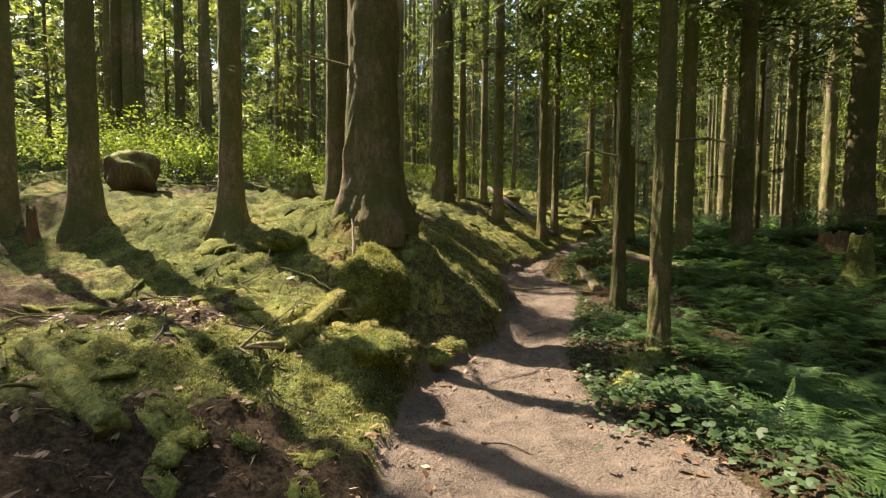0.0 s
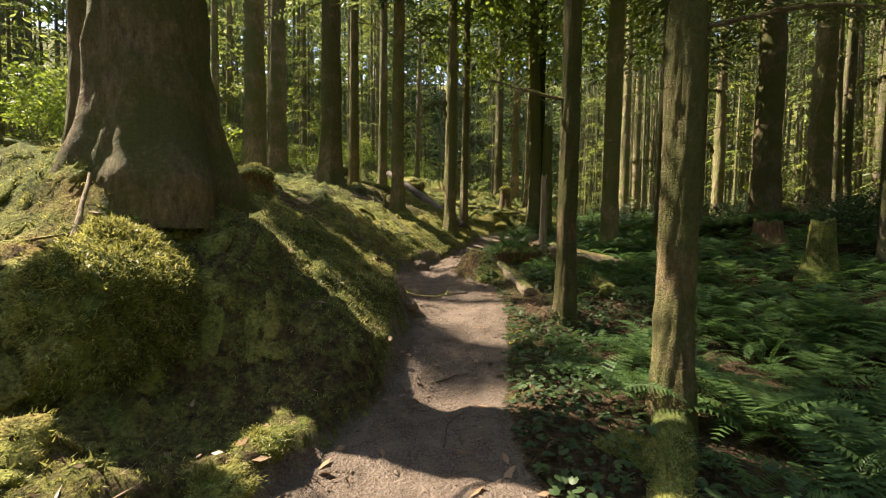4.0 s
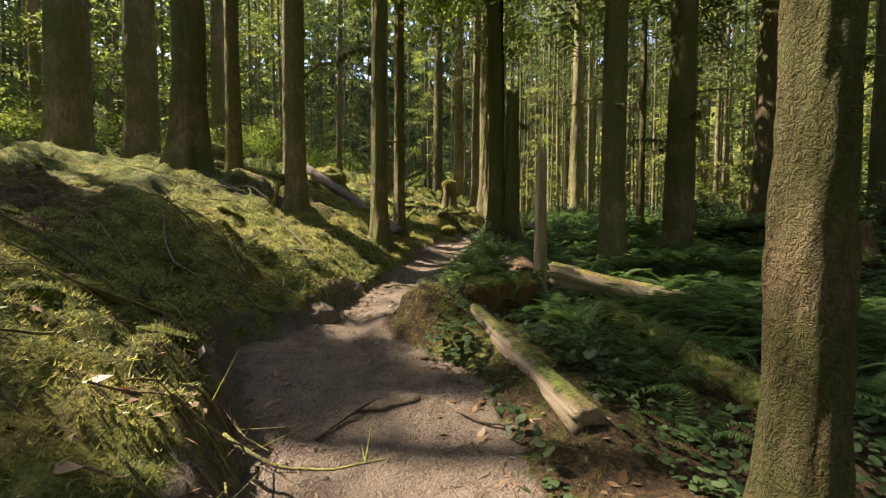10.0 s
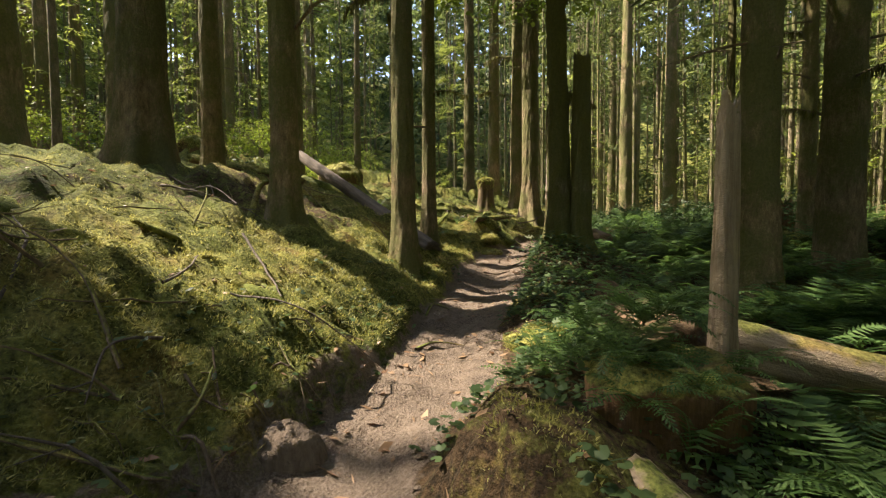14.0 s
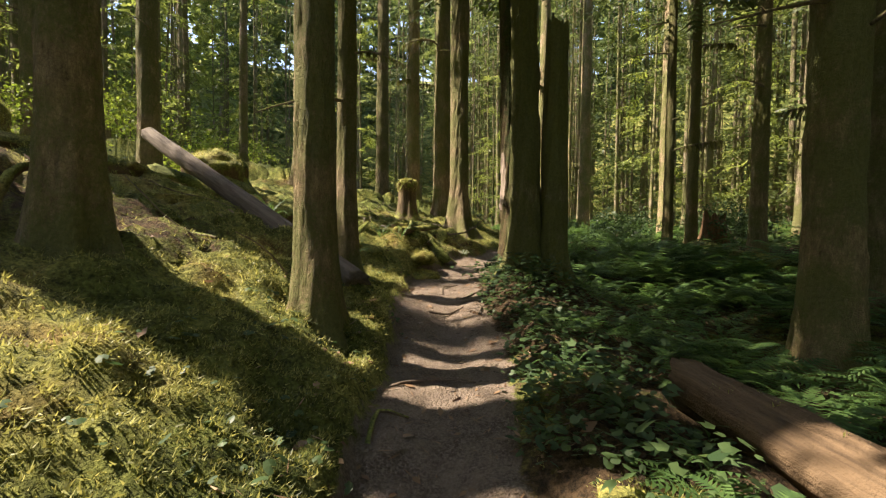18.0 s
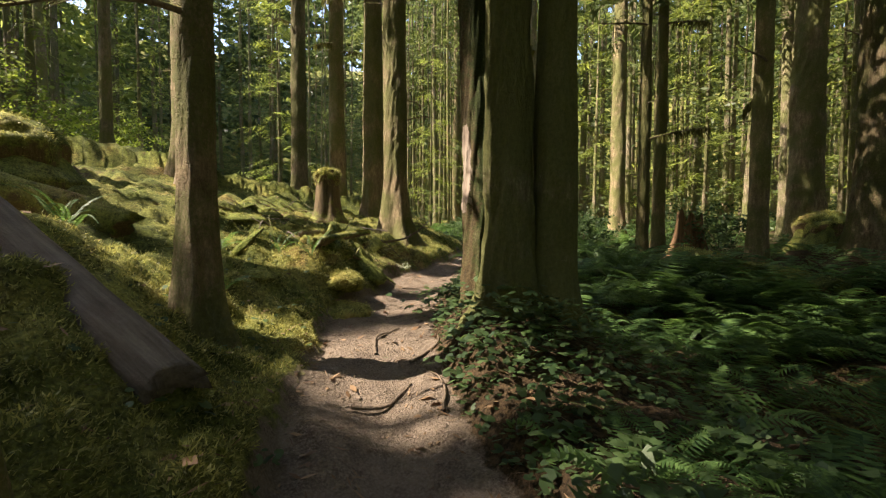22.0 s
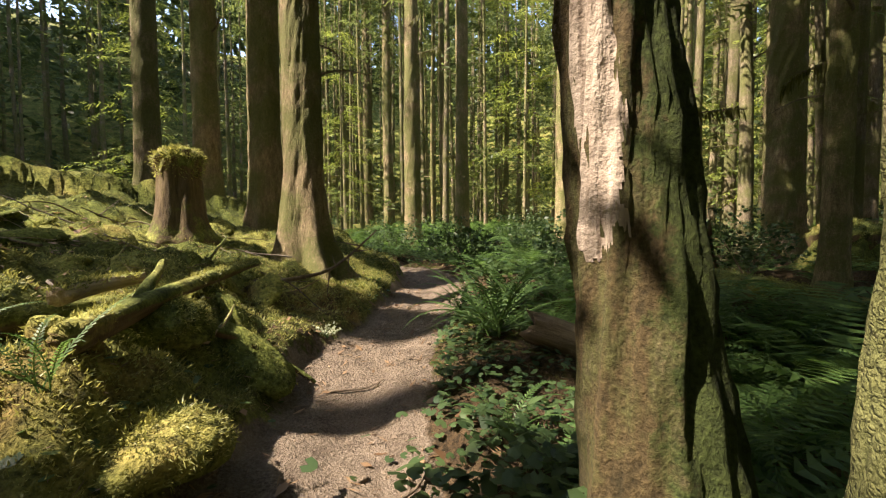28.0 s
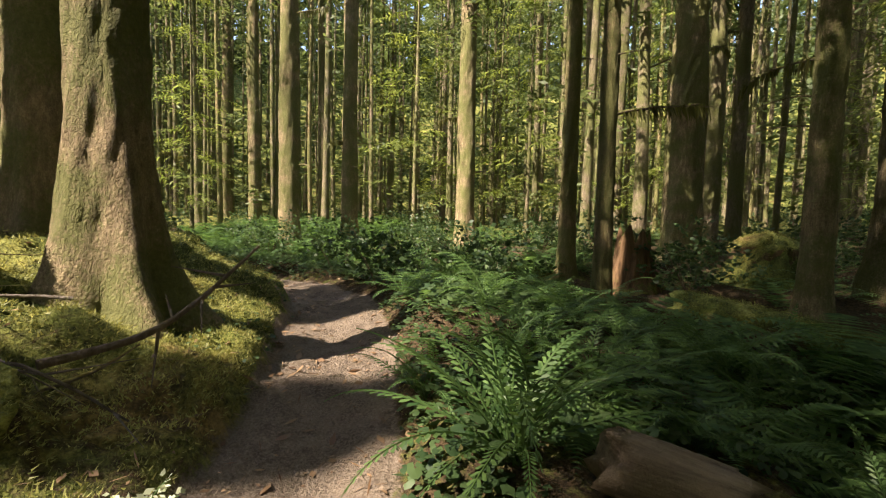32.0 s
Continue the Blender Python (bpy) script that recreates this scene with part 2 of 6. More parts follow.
def smooth_bark_material(name):
    """Smooth thin bark in olive and brown patches, furred with dark moss that also paints shade."""
    m, t, b = material(name)
    pos = t.nodes.new("ShaderNodeTexCoord").outputs["Object"]
    s = t.nodes.new("ShaderNodeSeparateXYZ")
    t.links.new(pos, s.inputs[0])
    fine = noise_tex(t, 60, 5, 0.7, pos)
    patch = noise_tex(t, 6, 5, 0.65, scaled(t, pos, (1, 1, 0.5)))
    col = ramp(t, patch, (0.34, (0.034, 0.026, 0.012)), (0.47, (0.082, 0.058, 0.028)), (0.58, (0.066, 0.064, 0.024)), (0.70, (0.120, 0.096, 0.054)))
    moss = mix(t, noise_tex(t, 34, 4, 0.75, pos), (0.010, 0.018, 0.006), (0.070, 0.088, 0.024))
    # moss on one side, spread further and kept dark to paint in shade
    moss_shade = math_node(t, "ADD", math_node(t, "MULTIPLY", math_node(t, "SUBTRACT", s.outputs[0], s.outputs[1]), 1.5), math_node(t, "ADD", math_node(t, "MULTIPLY", s.outputs[2], 0.09), math_node(t, "MULTIPLY", noise_tex(t, 9, 6, 0.75, pos), 1.1)))
    col = mix(t, ramp(t, moss_shade, (0.40, (0, 0, 0)), (0.54, (1, 1, 1))), col, moss)
    shade = ramp(t, fine, (0.35, (0.45, 0.45, 0.45)), (0.62, (1.15, 1.15, 1.15)))
    n = t.nodes.new("ShaderNodeMix")
    n.data_type, n.blend_type = "RGBA", "MULTIPLY"
    n.inputs[0].default_value = 1.0
    t.links.new(col, n.inputs[6])
    t.links.new(shade, n.inputs[7])
    t.links.new(n.outputs[2], b.inputs["Base Color"])
    b.inputs["Roughness"].default_value = 0.9
    b.inputs["Specular IOR Level"].default_value = 0.2
    bump(t, b, math_node(t, "ADD", math_node(t, "MULTIPLY", fine, 0.6), patch), 0.8, 0.03)
    return m


def leaf_material(name, dark, light, glow=0.42, scale=3.0):
    """Thin leaves: light shines through them."""
    m, t, b = material(name)
    pos = position(t)
    isl = t.nodes.new("ShaderNodeNewGeometry").outputs["Random Per Island"]
    f = math_node(t, "ADD", math_node(t, "MULTIPLY", noise_tex(t, scale, 3, 0.6, pos), 0.6), math_node(t, "MULTIPLY", isl, 0.45))
    col = ramp(t, f, (0.25, dark), (0.75, light))
    t.links.new(col, b.inputs["Base Color"])
    b.inputs["Roughness"].default_value = 0.5
    b.inputs["Specular IOR Level"].default_value = 0.35
    tr = t.nodes.new("ShaderNodeBsdfTranslucent")
    hs = node(t, "ShaderNodeHueSaturation", Hue=0.485, Saturation=1.1, Value=1.5)
    t.links.new(col, hs.inputs["Color"])
    t.links.new(hs.outputs[0], tr.inputs["Color"])
    mx = t.nodes.new("ShaderNodeMixShader")
    mx.inputs[0].default_value = glow
    t.links.new(b.outputs[0], mx.inputs[1])
    t.links.new(tr.outputs[0], mx.inputs[2])
    t.links.new(mx.outputs[0], t.nodes["Material Output"].inputs["Surface"])
    return m


def wood_material(name, dark, light, moss_amount=0.0, along="z"):
    m, t, b = material(name)
    pos = t.nodes.new("ShaderNodeTexCoord").outputs["Object"]
    s = {"x": (0.08, 1, 1), "y": (1, 0.08, 1), "z": (1, 1, 0.08)}[along]
    grain = noise_tex(t, 26, 5, 0.65, scaled(t, pos, s))
    blot = noise_tex(t, 2.5, 4, 0.6, pos)
    col = ramp(t, math_node(t, "ADD", math_node(t, "MULTIPLY", grain, 0.7), math_node(t, "MULTIPLY", blot, 0.3)), (0.32, dark), (0.64, light))
    if moss_amount:
        moss, fine = moss_colour(t, position(t))
        f = math_node(t, "ADD", math_node(t, "MULTIPLY", up_fac(t, -0.3, 0.9), 0.55), math_node(t, "MULTIPLY", noise_tex(t, 5, 5, 0.7, pos), 0.75))
        col = mix(t, ramp(t, f, (0.85 - 0.5 * moss_amount, (0, 0, 0)), (0.97 - 0.5 * moss_amount, (1, 1, 1))), col, moss)
    t.links.new(col, b.inputs["Base Color"])
    b.inputs["Roughness"].default_value = 0.9
    b.inputs["Specular IOR Level"].default_value = 0.2
    bump(t, b, math_node(t, "ADD", grain, noise_tex(t, 45, 3, 0.7, pos)), 0.8, 0.02)
    return m


GROUND = ground_material()
MOSS_SOLID = moss_material()
BARK_SPRUCE = bark_material("spruce_bark", (0.130, 0.096, 0.058), (0.430, 0.325, 0.205), 0.62)
BARK_ALDER = bark_material("mossy_alder_bark", (0.120, 0.088, 0.048), (0.420, 0.310, 0.180), 0.70, 1.15)
BARK_MAPLE = bark_material("mossy_maple_bark", (0.100, 0.080, 0.045), (0.400, 0.345, 0.220), 0.98, 1.2)
BARK_TORN = smooth_bark_material("smooth_mossy_alder_bark")
BARK_FAR = bark_material("weathered_bark", (0.105, 0.080, 0.055), (0.370, 0.295, 0.210), 0.62)
WOOD_GREY = wood_material("weathered_grey_wood", (0.060, 0.048, 0.039), (0.175, 0.146, 0.122))
WOOD_PALE = wood_material("pale_dead_wood", (0.150, 0.110, 0.072), (0.420, 0.335, 0.240), 0.10)
WOOD_ROT = wood_material("rotten_red_wood", (0.060, 0.034, 0.019), (0.220, 0.130, 0.070), 0.38)
WOOD_MOSSY = wood_material("mossy_wood", (0.060, 0.040, 0.022), (0.190, 0.130, 0.075), 0.85)
WOOD_ROOT = wood_material("bare_root_wood", (0.060, 0.044, 0.032), (0.170, 0.130, 0.096))
WOOD_TWIG = wood_material("dead_twig_wood", (0.075, 0.055, 0.038), (0.240, 0.190, 0.135), 0.35)
MOSS = leaf_material("moss_fronds", (0.050, 0.066, 0.018), (0.345, 0.340, 0.115), 0.40, 1.1)
FERN = leaf_material("fern_green", (0.030, 0.072, 0.022), (0.110, 0.190, 0.058), 0.45, 1.2)
HERB = leaf_material("herb_green", (0.020, 0.046, 0.018), (0.075, 0.120, 0.044), 0.36, 1.5)
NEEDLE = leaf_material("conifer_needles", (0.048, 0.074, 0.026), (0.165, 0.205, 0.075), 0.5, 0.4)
# sunlight painted in: brighter needles for the left slope and young hemlocks
SUN_TINT_NEEDLE = leaf_material("young_hemlock_needles", (0.090, 0.130, 0.035), (0.260, 0.310, 0.095), 0.55, 0.5)
SHRUB = leaf_material("shrub_leaves", (0.085, 0.140, 0.025), (0.260, 0.340, 0.075), 0.5, 0.6)


# ---- the ground ----
TRAIL = [(-1.4, -14, 0.25, 0.62), (-0.8, -6, 0.12, 0.62), (0.45, 0.8, -0.05, 0.62), (0.85, 3.2, -0.25, 0.62), (1.15, 5.0, -0.38, 0.58),
         (1.66, 7.1, -0.36, 0.56), (2.1, 9.2, -0.14, 0.60), (2.6, 11.0, 0.0, 0.60), (3.15, 12.6, 0.16, 0.46), (4.2, 14.9, 0.38, 0.42),
         (5.3, 16.2, 0.55, 0.46), (6.24, 17.46, 0.66, 0.48), (7.24, 18.95, 0.82, 0.47), (8.95, 20.28, 0.98, 0.43), (10.95, 21.4, 1.10, 0.42),
         (12.7, 22.7, 1.15, 0.42), (13.4, 24.6, 1.20, 0.40), (13.0, 28.0, 1.4, 0.40), (12.0, 45.0, 1.8, 0.40)]


def spline(rows, step=0.15):
    p = np.array(rows, float)
    out = []
    for i in range(len(p) - 1):
        a, b, c, d = p[max(i - 1, 0)], p[i], p[i + 1], p[min(i + 2, len(p) - 1)]
        n = max(2, int(np.linalg.norm((c - b)[:2]) / step))
        u = (np.arange(n) / n)[:, None]
        out.append(0.5 * (2 * b + (c - a) * u + (2 * a - 5 * b + 4 * c - d) * u ** 2 + (3 * b - a - 3 * c + d) * u ** 3))
    return np.concatenate(out + [p[-1:]])


LINE = spline(TRAIL)
ALONG = np.gradient(LINE[:, :2], axis=0)
ALONG /= np.linalg.norm(ALONG, axis=1)[:, None]


# the trodden dirt's edges: way along y, metres to the left and to the right of the line
EDGES = [(-14, 0.62, 0.62), (1.5, 0.80, 1.20), (3.0, 0.95, 1.35), (4.2, 1.05, 1.20), (5.1, 1.10, 0.58), (5.9, 1.05, 0.48), (6.4, 0.80, 0.40), (6.9, 0.64, 0.42), (7.5, 0.50, 0.50),
         (8.2, 0.38, 0.62), (9.0, 0.38, 0.77), (9.6, 0.38, 0.82), (10.1, 0.52, 0.85), (10.7, 0.73, 0.84), (11.1, 0.90, 0.80), (11.5, 1.10, 0.62), (11.9, 1.12, 0.30), (12.4, 0.80, 0.02),
         (12.9, 0.66, 0.16), (13.3, 0.46, 0.46), (13.8, 0.36, 0.52), (14.6, 0.29, 0.48), (15.2, 0.30, 0.56), (15.8, 0.41, 0.52), (16.4, 0.54, 0.48), (17.0, 0.67, 0.33), (17.4, 0.76, 0.28),
         (18.2, 0.66, 0.33), (18.8, 0.68, 0.40), (19.3, 0.54, 0.38), (19.8, 0.57, 0.37), (20.2, 0.54, 0.40), (20.6, 0.43, 0.44), (21.0, 0.43, 0.44), (21.5, 0.48, 0.48), (22.0, 0.52, 0.48),
         (24.0, 0.40, 0.40), (45, 0.40, 0.40)]
EDGE_Y, EDGE_L, EDGE_R = np.array(EDGES).T
WIDE_L, WIDE_R = np.interp(LINE[:, 1], EDGE_Y, EDGE_L), np.interp(LINE[:, 1], EDGE_Y, EDGE_R)


def trail_coords(x, y):
    """Signed distance from the trail's middle (right is positive), its height, half width and index there."""
    x, y = np.asarray(x, float).ravel(), np.asarray(y, float).ravel()
    d, z, w, idx = (np.empty(len(x)) for _ in range(4))
    for a in range(0, len(x), 20000):
        s = slice(a, a + 20000)
        dx, dy = x[s, None] - LINE[None, :, 0], y[s, None] - LINE[None, :, 1]
        q = dx * dx + dy * dy
        k = q.argmin(1)
        r = np.arange(len(k))
        side = dx[r, k] * ALONG[k, 1] - dy[r, k] * ALONG[k, 0]
        d[s] = np.sqrt(q[r, k]) * np.where(side > 0, 1, -1)
        z[s], w[s], idx[s] = LINE[k, 2], LINE[k, 3], k
    return d, z, w, idx


# mounds: x, y, radius, height
MOUNDS = [(3.42, 12.02, 0.60, 0.20), (3.1, 11.75, 0.4, 0.08), (-1.0, 8.6, 1.5, 0.55), (0.22, 6.95, 0.55, -0.34), (-0.35, 6.55, 0.45, -0.26), (-0.45, 5.1, 0.45, 0.22), (0.2, 7.9, 0.6, 0.15), (7.3, 17.2, 0.9, 0.3), (4.5, 12.5, 0.5, 0.25),
          (7.25, 20.6, 0.42, 0.22), (6.7, 20.0, 0.5, 0.25), (11.2, 20.6, 1.2, 0.25)]


def ground_parts(x, y):
    shape = np.shape(x)
    x, y = np.asarray(x, float).ravel(), np.asarray(y, float).ravel()
    d, zt, w, idx = trail_coords(x, y)
    wob = 0.04 * soft_noise(x * 1.3, y * 1.3, 11) + 0.04 * soft_noise(x * 4, y * 4, 12)
    wl, wr = WIDE_L[idx.astype(int)], WIDE_R[idx.astype(int)]
    middle = 0.5 * (wr - wl)
    left = d < middle
    e = np.where(left, -d - wl, d - wr) + wob
    across = (d - middle) / (0.5 * (wl + wr))
    k = np.maximum(e, 0)
    ty = LINE[idx.astype(int), 1]
    steep = np.interp(ty, (-14, 4.5, 6.0, 7.6, 12, 17, 22, 40), (0.9, 0.9, 1.1, 1.9, 2.1, 2.3, 2.4, 2.6))
    reach = np.interp(ty, (-14, 5, 8, 12, 17, 18.8, 22, 40), (4.5, 4.2, 2.8, 2.8, 3.2, 5.4, 4.6, 5.0))
    cut = np.interp(ty, (-14, 3, 5, 8.5, 9.5, 12.5, 14, 40), (0.14, 0.14, 0.2, 0.26, 0.34, 0.32, 0.17, 0.13))
    rise_l = cut * smooth_step(e / (0.10 + 0.5 * cut)) + steep * (1 - np.exp(-np.maximum(k - 0.05, 0) / reach)) + 0.06 * np.clip(k - 5, 0, 14) * smooth_step((y - 10) / 6)
    rise_r = 0.07 * smooth_step(e / 0.3) - 0.20 * smooth_step((k - 0.3) / 2.5) + 0.07 * np.maximum(k - 2.5, 0)
    h = np.where(left, rise_l, rise_r)
    h = np.clip(h, -6, 6)
    off = smooth_step(e / 0.35)
    calm = 1 - smooth_step((np.hypot(x - 5, y - 13) - 17) / 9)
    h = h + off * calm * (0.16 * layered(x * 0.55, y * 0.55, 3, 2) + 0.07 * layered(x * 1.9, y * 1.9, 5, 2) + 0.030 * layered(x * 6, y * 6, 7, 2))
    h = h + off * left * calm * (0.14 * np.abs(soft_noise(x * 2.1, y * 2.1, 41)) + 0.095 * np.abs(soft_noise(x * 4.6, y * 4.6, 42)) + 0.05 * np.abs(soft_noise(x * 8.5, y * 8.5, 43)) - 0.10)
    h = h + (1 - off) * (0.045 * layered(x * 1.5, y * 1.5, 21, 4, 0.62) - 0.03 * np.cos(np.clip(across, -1, 1) * np.pi))
    for mx, my, mr, mh in MOUNDS:
        q = ((x - mx) ** 2 + (y - my) ** 2) / (mr * mr)
        h = h + off * mh * np.exp(-q * 1.5)
    away = np.hypot(x - 6, y - 12)
    hill = 34 * smooth_step((away - 40) / 80)
    z = zt + h + hill
    dirt = 1 - smooth_step((e + 0.12) / 0.30)
    soil = np.interp(ty, (8.0, 9.2, 12.6, 14), (0.08, 0.34, 0.34, 0.08)) * (0.7 + 0.5 * soft_noise(x * 1.7, y * 1.7, 44))
    bank = left * smooth_step((e + 0.1) / 0.1) * (1 - smooth_step((e - soil) / 0.14))
    dirt = np.maximum(dirt, (0.58 + 0.25 * soft_noise(x * 3.1, y * 3.1, 45)) * bank)
    litter = np.where(left, np.where(y < 6.5, 0.46, 0.33) + 0.30 * soft_noise(x * 0.7, y * 0.7, 31), 0.64 + 0.2 * soft_noise(x * 0.8, y * 0.8, 32))
    for px, py, r in ((-3.35, 6.0, 0.60), (-2.2, 5.6, 0.35), (-1.0, 3.5, 0.40), (-2.0, 4.6, 0.25)):
        litter = litter + 0.45 * np.exp(-((x - px) ** 2 + (y - py) ** 2) / r ** 2)
    litter = np.where(away > 22, 0.2 + 0.2 * soft_noise(x * 0.3, y * 0.3, 35), litter)
    return [a.reshape(shape) for a in (z, dirt, litter, d, e)]


def height(x, y):
    return float(ground_parts(np.array([x]), np.array([y]))[0][0])


def grid_lines(lo, hi, fine, reach, growth=1.14):
    mid = np.arange(lo, hi, fine)
    out, step = [], fine
    p = hi
    while p < reach:
        out.append(p)
        step *= growth
        p += step
    back, step, p = [], fine, lo
    while p > -reach:
        step *= growth
        p -= step
        back.append(p)
    return np.concatenate([back[::-1], mid, out])


def build_ground():
    gx, gy = grid_lines(-5.0, 14.0, 0.07, 400), grid_lines(1.0, 26.5, 0.07, 400)
    X, Y = np.meshgrid(gx, gy)
    z, dirt, litter, d, e = ground_parts(X, Y)
    v = np.stack([X, Y, z], -1).reshape(-1, 3)
    nx, ny = len(gx), len(gy)
    i = (np.arange(ny - 1)[:, None] * nx + np.arange(nx - 1)[None, :]).ravel()
    me = mesh_from("ground", v, np.stack([i, i + 1, i + nx + 1, i + nx], -1), GROUND)
    for name, a in (("dirt", dirt), ("litter", litter)):
        at = me.attributes.new(name, "FLOAT", "POINT")
        at.data.foreach_set("value", a.ravel().astype(np.float32))
    tagged(new("ground", me), "mossy forest floor with a bare trodden dirt trail", "ground", kind="structure")


build_ground()


# open sky towards the sun over these spots of sunlit ground
SUNLIT = [(7.0, 20.3), (7.35, 20.45), (7.4, 20.05), (6.95, 19.87), (2.13, 15.3), (2.6, 15.0), (2.0, 14.6), (3.2, 15.0), (2.6, 14.5), (1.6, 15.6), (2.9, 14.8), (0.5, 15.1), (2.3, 14.8), (3.0, 15.4), (3.3, 16.4), (6.6, 21.6), (7.8, 24.5), (7.3, 19.4), (6.6, 18.5), (5.6, 21.5), (6.9, 19.7),
          (7.8, 20.6), (7.5, 20.2), (11.0, 21.2), (11.7, 21.9), (10.0, 22.0), (6.5, 18.4), (7.4, 19.4), (1.6, 15.6), (2.9, 14.75), (4.8, 15.46), (7.2, 23.2), (10.2, 22.2), (11.6, 21.8), (8.9, 20.4), (-2.4, 8.1), (-2.1, 4.5), (-0.6, 7.1), (-3.6, 7.5), (-0.8, 4.8),
          (0.8, 8.6), (3.1, 11.2), (4.7, 15.7), (3.6, 14.3), (-0.4, 19.9), (9.0, 22.0),
          (24, 20), (27, 21), (30, 22.5), (26, 24)]


SPOTS = np.array(SUNLIT, float)


def shades(x, y, low, high, reach):
    """How many of the sunlit spots a crown at x, y would shade."""
    flat = np.array([sun_way.x, sun_way.y])
    q = np.array([x, y]) - SPOTS
    s = q @ flat / (flat @ flat)
    miss = np.hypot(q[:, 0] - s * flat[0], q[:, 1] - s * flat[1])
    return int(((s > 0) & (s * sun_way.z > low - 2) & (s * sun_way.z < high) & (miss < reach)).sum())


# ---- trees ----
def trunk_radius(zz, tt, h, r0, flare, amp, seed, roots):
    taper = np.clip(1 - 0.85 * np.maximum(zz, 0) / h, 0.04, 1)
    r = r0 * taper
    rootw = 0.55 + 0.45 * np.cos(tt * roots + seed + 1.3 * np.sin(tt * 2 + seed))
    r = r + r0 * flare * np.exp(-np.maximum(zz, -0.2) / (0.9 * r0 + 0.22)) * (0.45 + 0.9 * rootw)
    cx, cy = np.cos(tt), np.sin(tt)
    r = r * (1 + 0.09 * layered(cx * 0.9 + seed, cy * 0.9 + zz * 0.35, seed, 2))
    return r + r0 * amp * (layered(cx * 4.5 + zz * 0.9 + 3 * seed, cy * 4.5 + zz * 3.4, seed + 5, 3, 0.65) + 0.5 * np.abs(soft_noise(tt * 7 + seed, zz * 7 + seed, seed + 9)))


def trunk_mesh(name, mat, h, r0, flare=0.5, lean=(0, 0), amp=0.05, segs=40, seed=0, roots=5, bow=0.0, ring_low=0.07, bottom=-0.6):
    """A tapered trunk from 0.5 m under the ground: root flare, uneven bark plates."""
    z = [bottom]
    while z[-1] < h:
        z.append(z[-1] + (ring_low if z[-1] < 7 else 0.9))
    z = np.array(z)
    th = np.arange(segs) / segs * 2 * np.pi
    zz, tt = np.meshgrid(z, th, indexing="ij")
    cx, cy = np.cos(tt), np.sin(tt)
    r = trunk_radius(zz, tt, h, r0, flare, amp, seed, roots)
    bx = lean[0] * zz + bow * np.sin(zz * 0.35 + seed) * (zz > 0)
    by = lean[1] * zz + bow * np.cos(zz * 0.29 + seed) * (zz > 0)
    v = np.stack([r * cx + bx, r * cy + by, zz], -1).reshape(-1, 3)
    return mesh_from(name, v, rings_to_faces(len(z), segs), mat)


def spray_bank(rng, n, size, droop=0.25, k=7):
    """Flat conifer sprays about the origin: a twig with leaflets either side, n of them, as triangles."""
    pieces = []
    for _ in range(n):
        s = np.linspace(0.08, 1, k)
        v, f = [], []
        for i, u in enumerate(s):
            wdt = size * 0.42 * (1 - 0.75 * u) * rng.uniform(0.7, 1.2)
            for side in (-1, 1):
                a = np.array([u * size, 0, -droop * size * u * u])
                tip = a + np.array([wdt * 0.65, side * wdt, -wdt * rng.uniform(0.1, 0.5)])
                m = a + np.array([wdt * 0.6, side * wdt * 0.35, -0.02 * size])
                a2 = a + np.array([size * 0.10, 0, -0.02 * size])
                j = len(v)
                v += [a, m, tip, a2]
                f += [[j, j + 1, j + 2], [j, j + 2, j + 3]]
        pieces.append((np.array(v), np.array(f)))
    return pieces


def rot(az, tilt, roll=0.0):
    return np.array(Euler((roll, tilt, az)).to_matrix())


def crown_mesh(name, mat, low, high, reach, limbs, sprays, size, seed, k=7):
    """The leafy boughs of a conifer: limbs of sprays all round, longer low down, with gaps."""
    rng = np.random.default_rng(seed)
    bank = spray_bank(rng, 6, 1.0, 0.25, k)
    out = []
    for i in range(limbs):
        u = rng.random() ** 1.15
        z0 = low + (high - low) * u
        ln = reach * (1 - 0.72 * u) * rng.uniform(0.5, 1.1)
        az = rng.uniform(0, 2 * np.pi)
        dip = rng.uniform(0.05, 0.40)
        for j in range(sprays):
            s = (j + rng.uniform(0.2, 1)) / sprays
            if s < 0.22:
                continue
            c = np.array([s * ln, 0, -dip * s * s * ln + 0.15 * s])
            v, f = bank[rng.integers(6)]
            side = rng.choice((-1, 1))
            m = rot(side * rng.uniform(0.3, 1.1), rng.uniform(-0.1, 0.5), rng.uniform(-0.5, 0.5))
            p = (v * size * rng.uniform(0.6, 1.25) * (1.1 - 0.4 * s)) @ m.T + c
            a = rot(az, 0)
            out.append((p @ a.T + np.array([0, 0, z0]), f))
    v, f = joined(out)
    return mesh_from(name, v, f, mat, smooth=False)


# ---- trees ----
def trunk_radius(zz, tt, h, r0, flare, amp, seed, roots):
    taper = np.clip(1 - 0.85 * np.maximum(zz, 0) / h, 0.04, 1)
    r = r0 * taper
    rootw = 0.55 + 0.45 * np.cos(tt * roots + seed + 1.3 * np.sin(tt * 2 + seed))
    r = r + r0 * flare * np.exp(-np.maximum(zz, -0.2) / (0.9 * r0 + 0.22)) * (0.45 + 0.9 * rootw)
    cx, cy = np.cos(tt), np.sin(tt)
    r = r * (1 + 0.09 * layered(cx * 0.9 + seed, cy * 0.9 + zz * 0.35, seed, 2))
    return r + r0 * amp * (layered(cx * 4.5 + zz * 0.9 + 3 * seed, cy * 4.5 + zz * 3.4, seed + 5, 3, 0.65) + 0.5 * np.abs(soft_noise(tt * 7 + seed, zz * 7 + seed, seed + 9)))


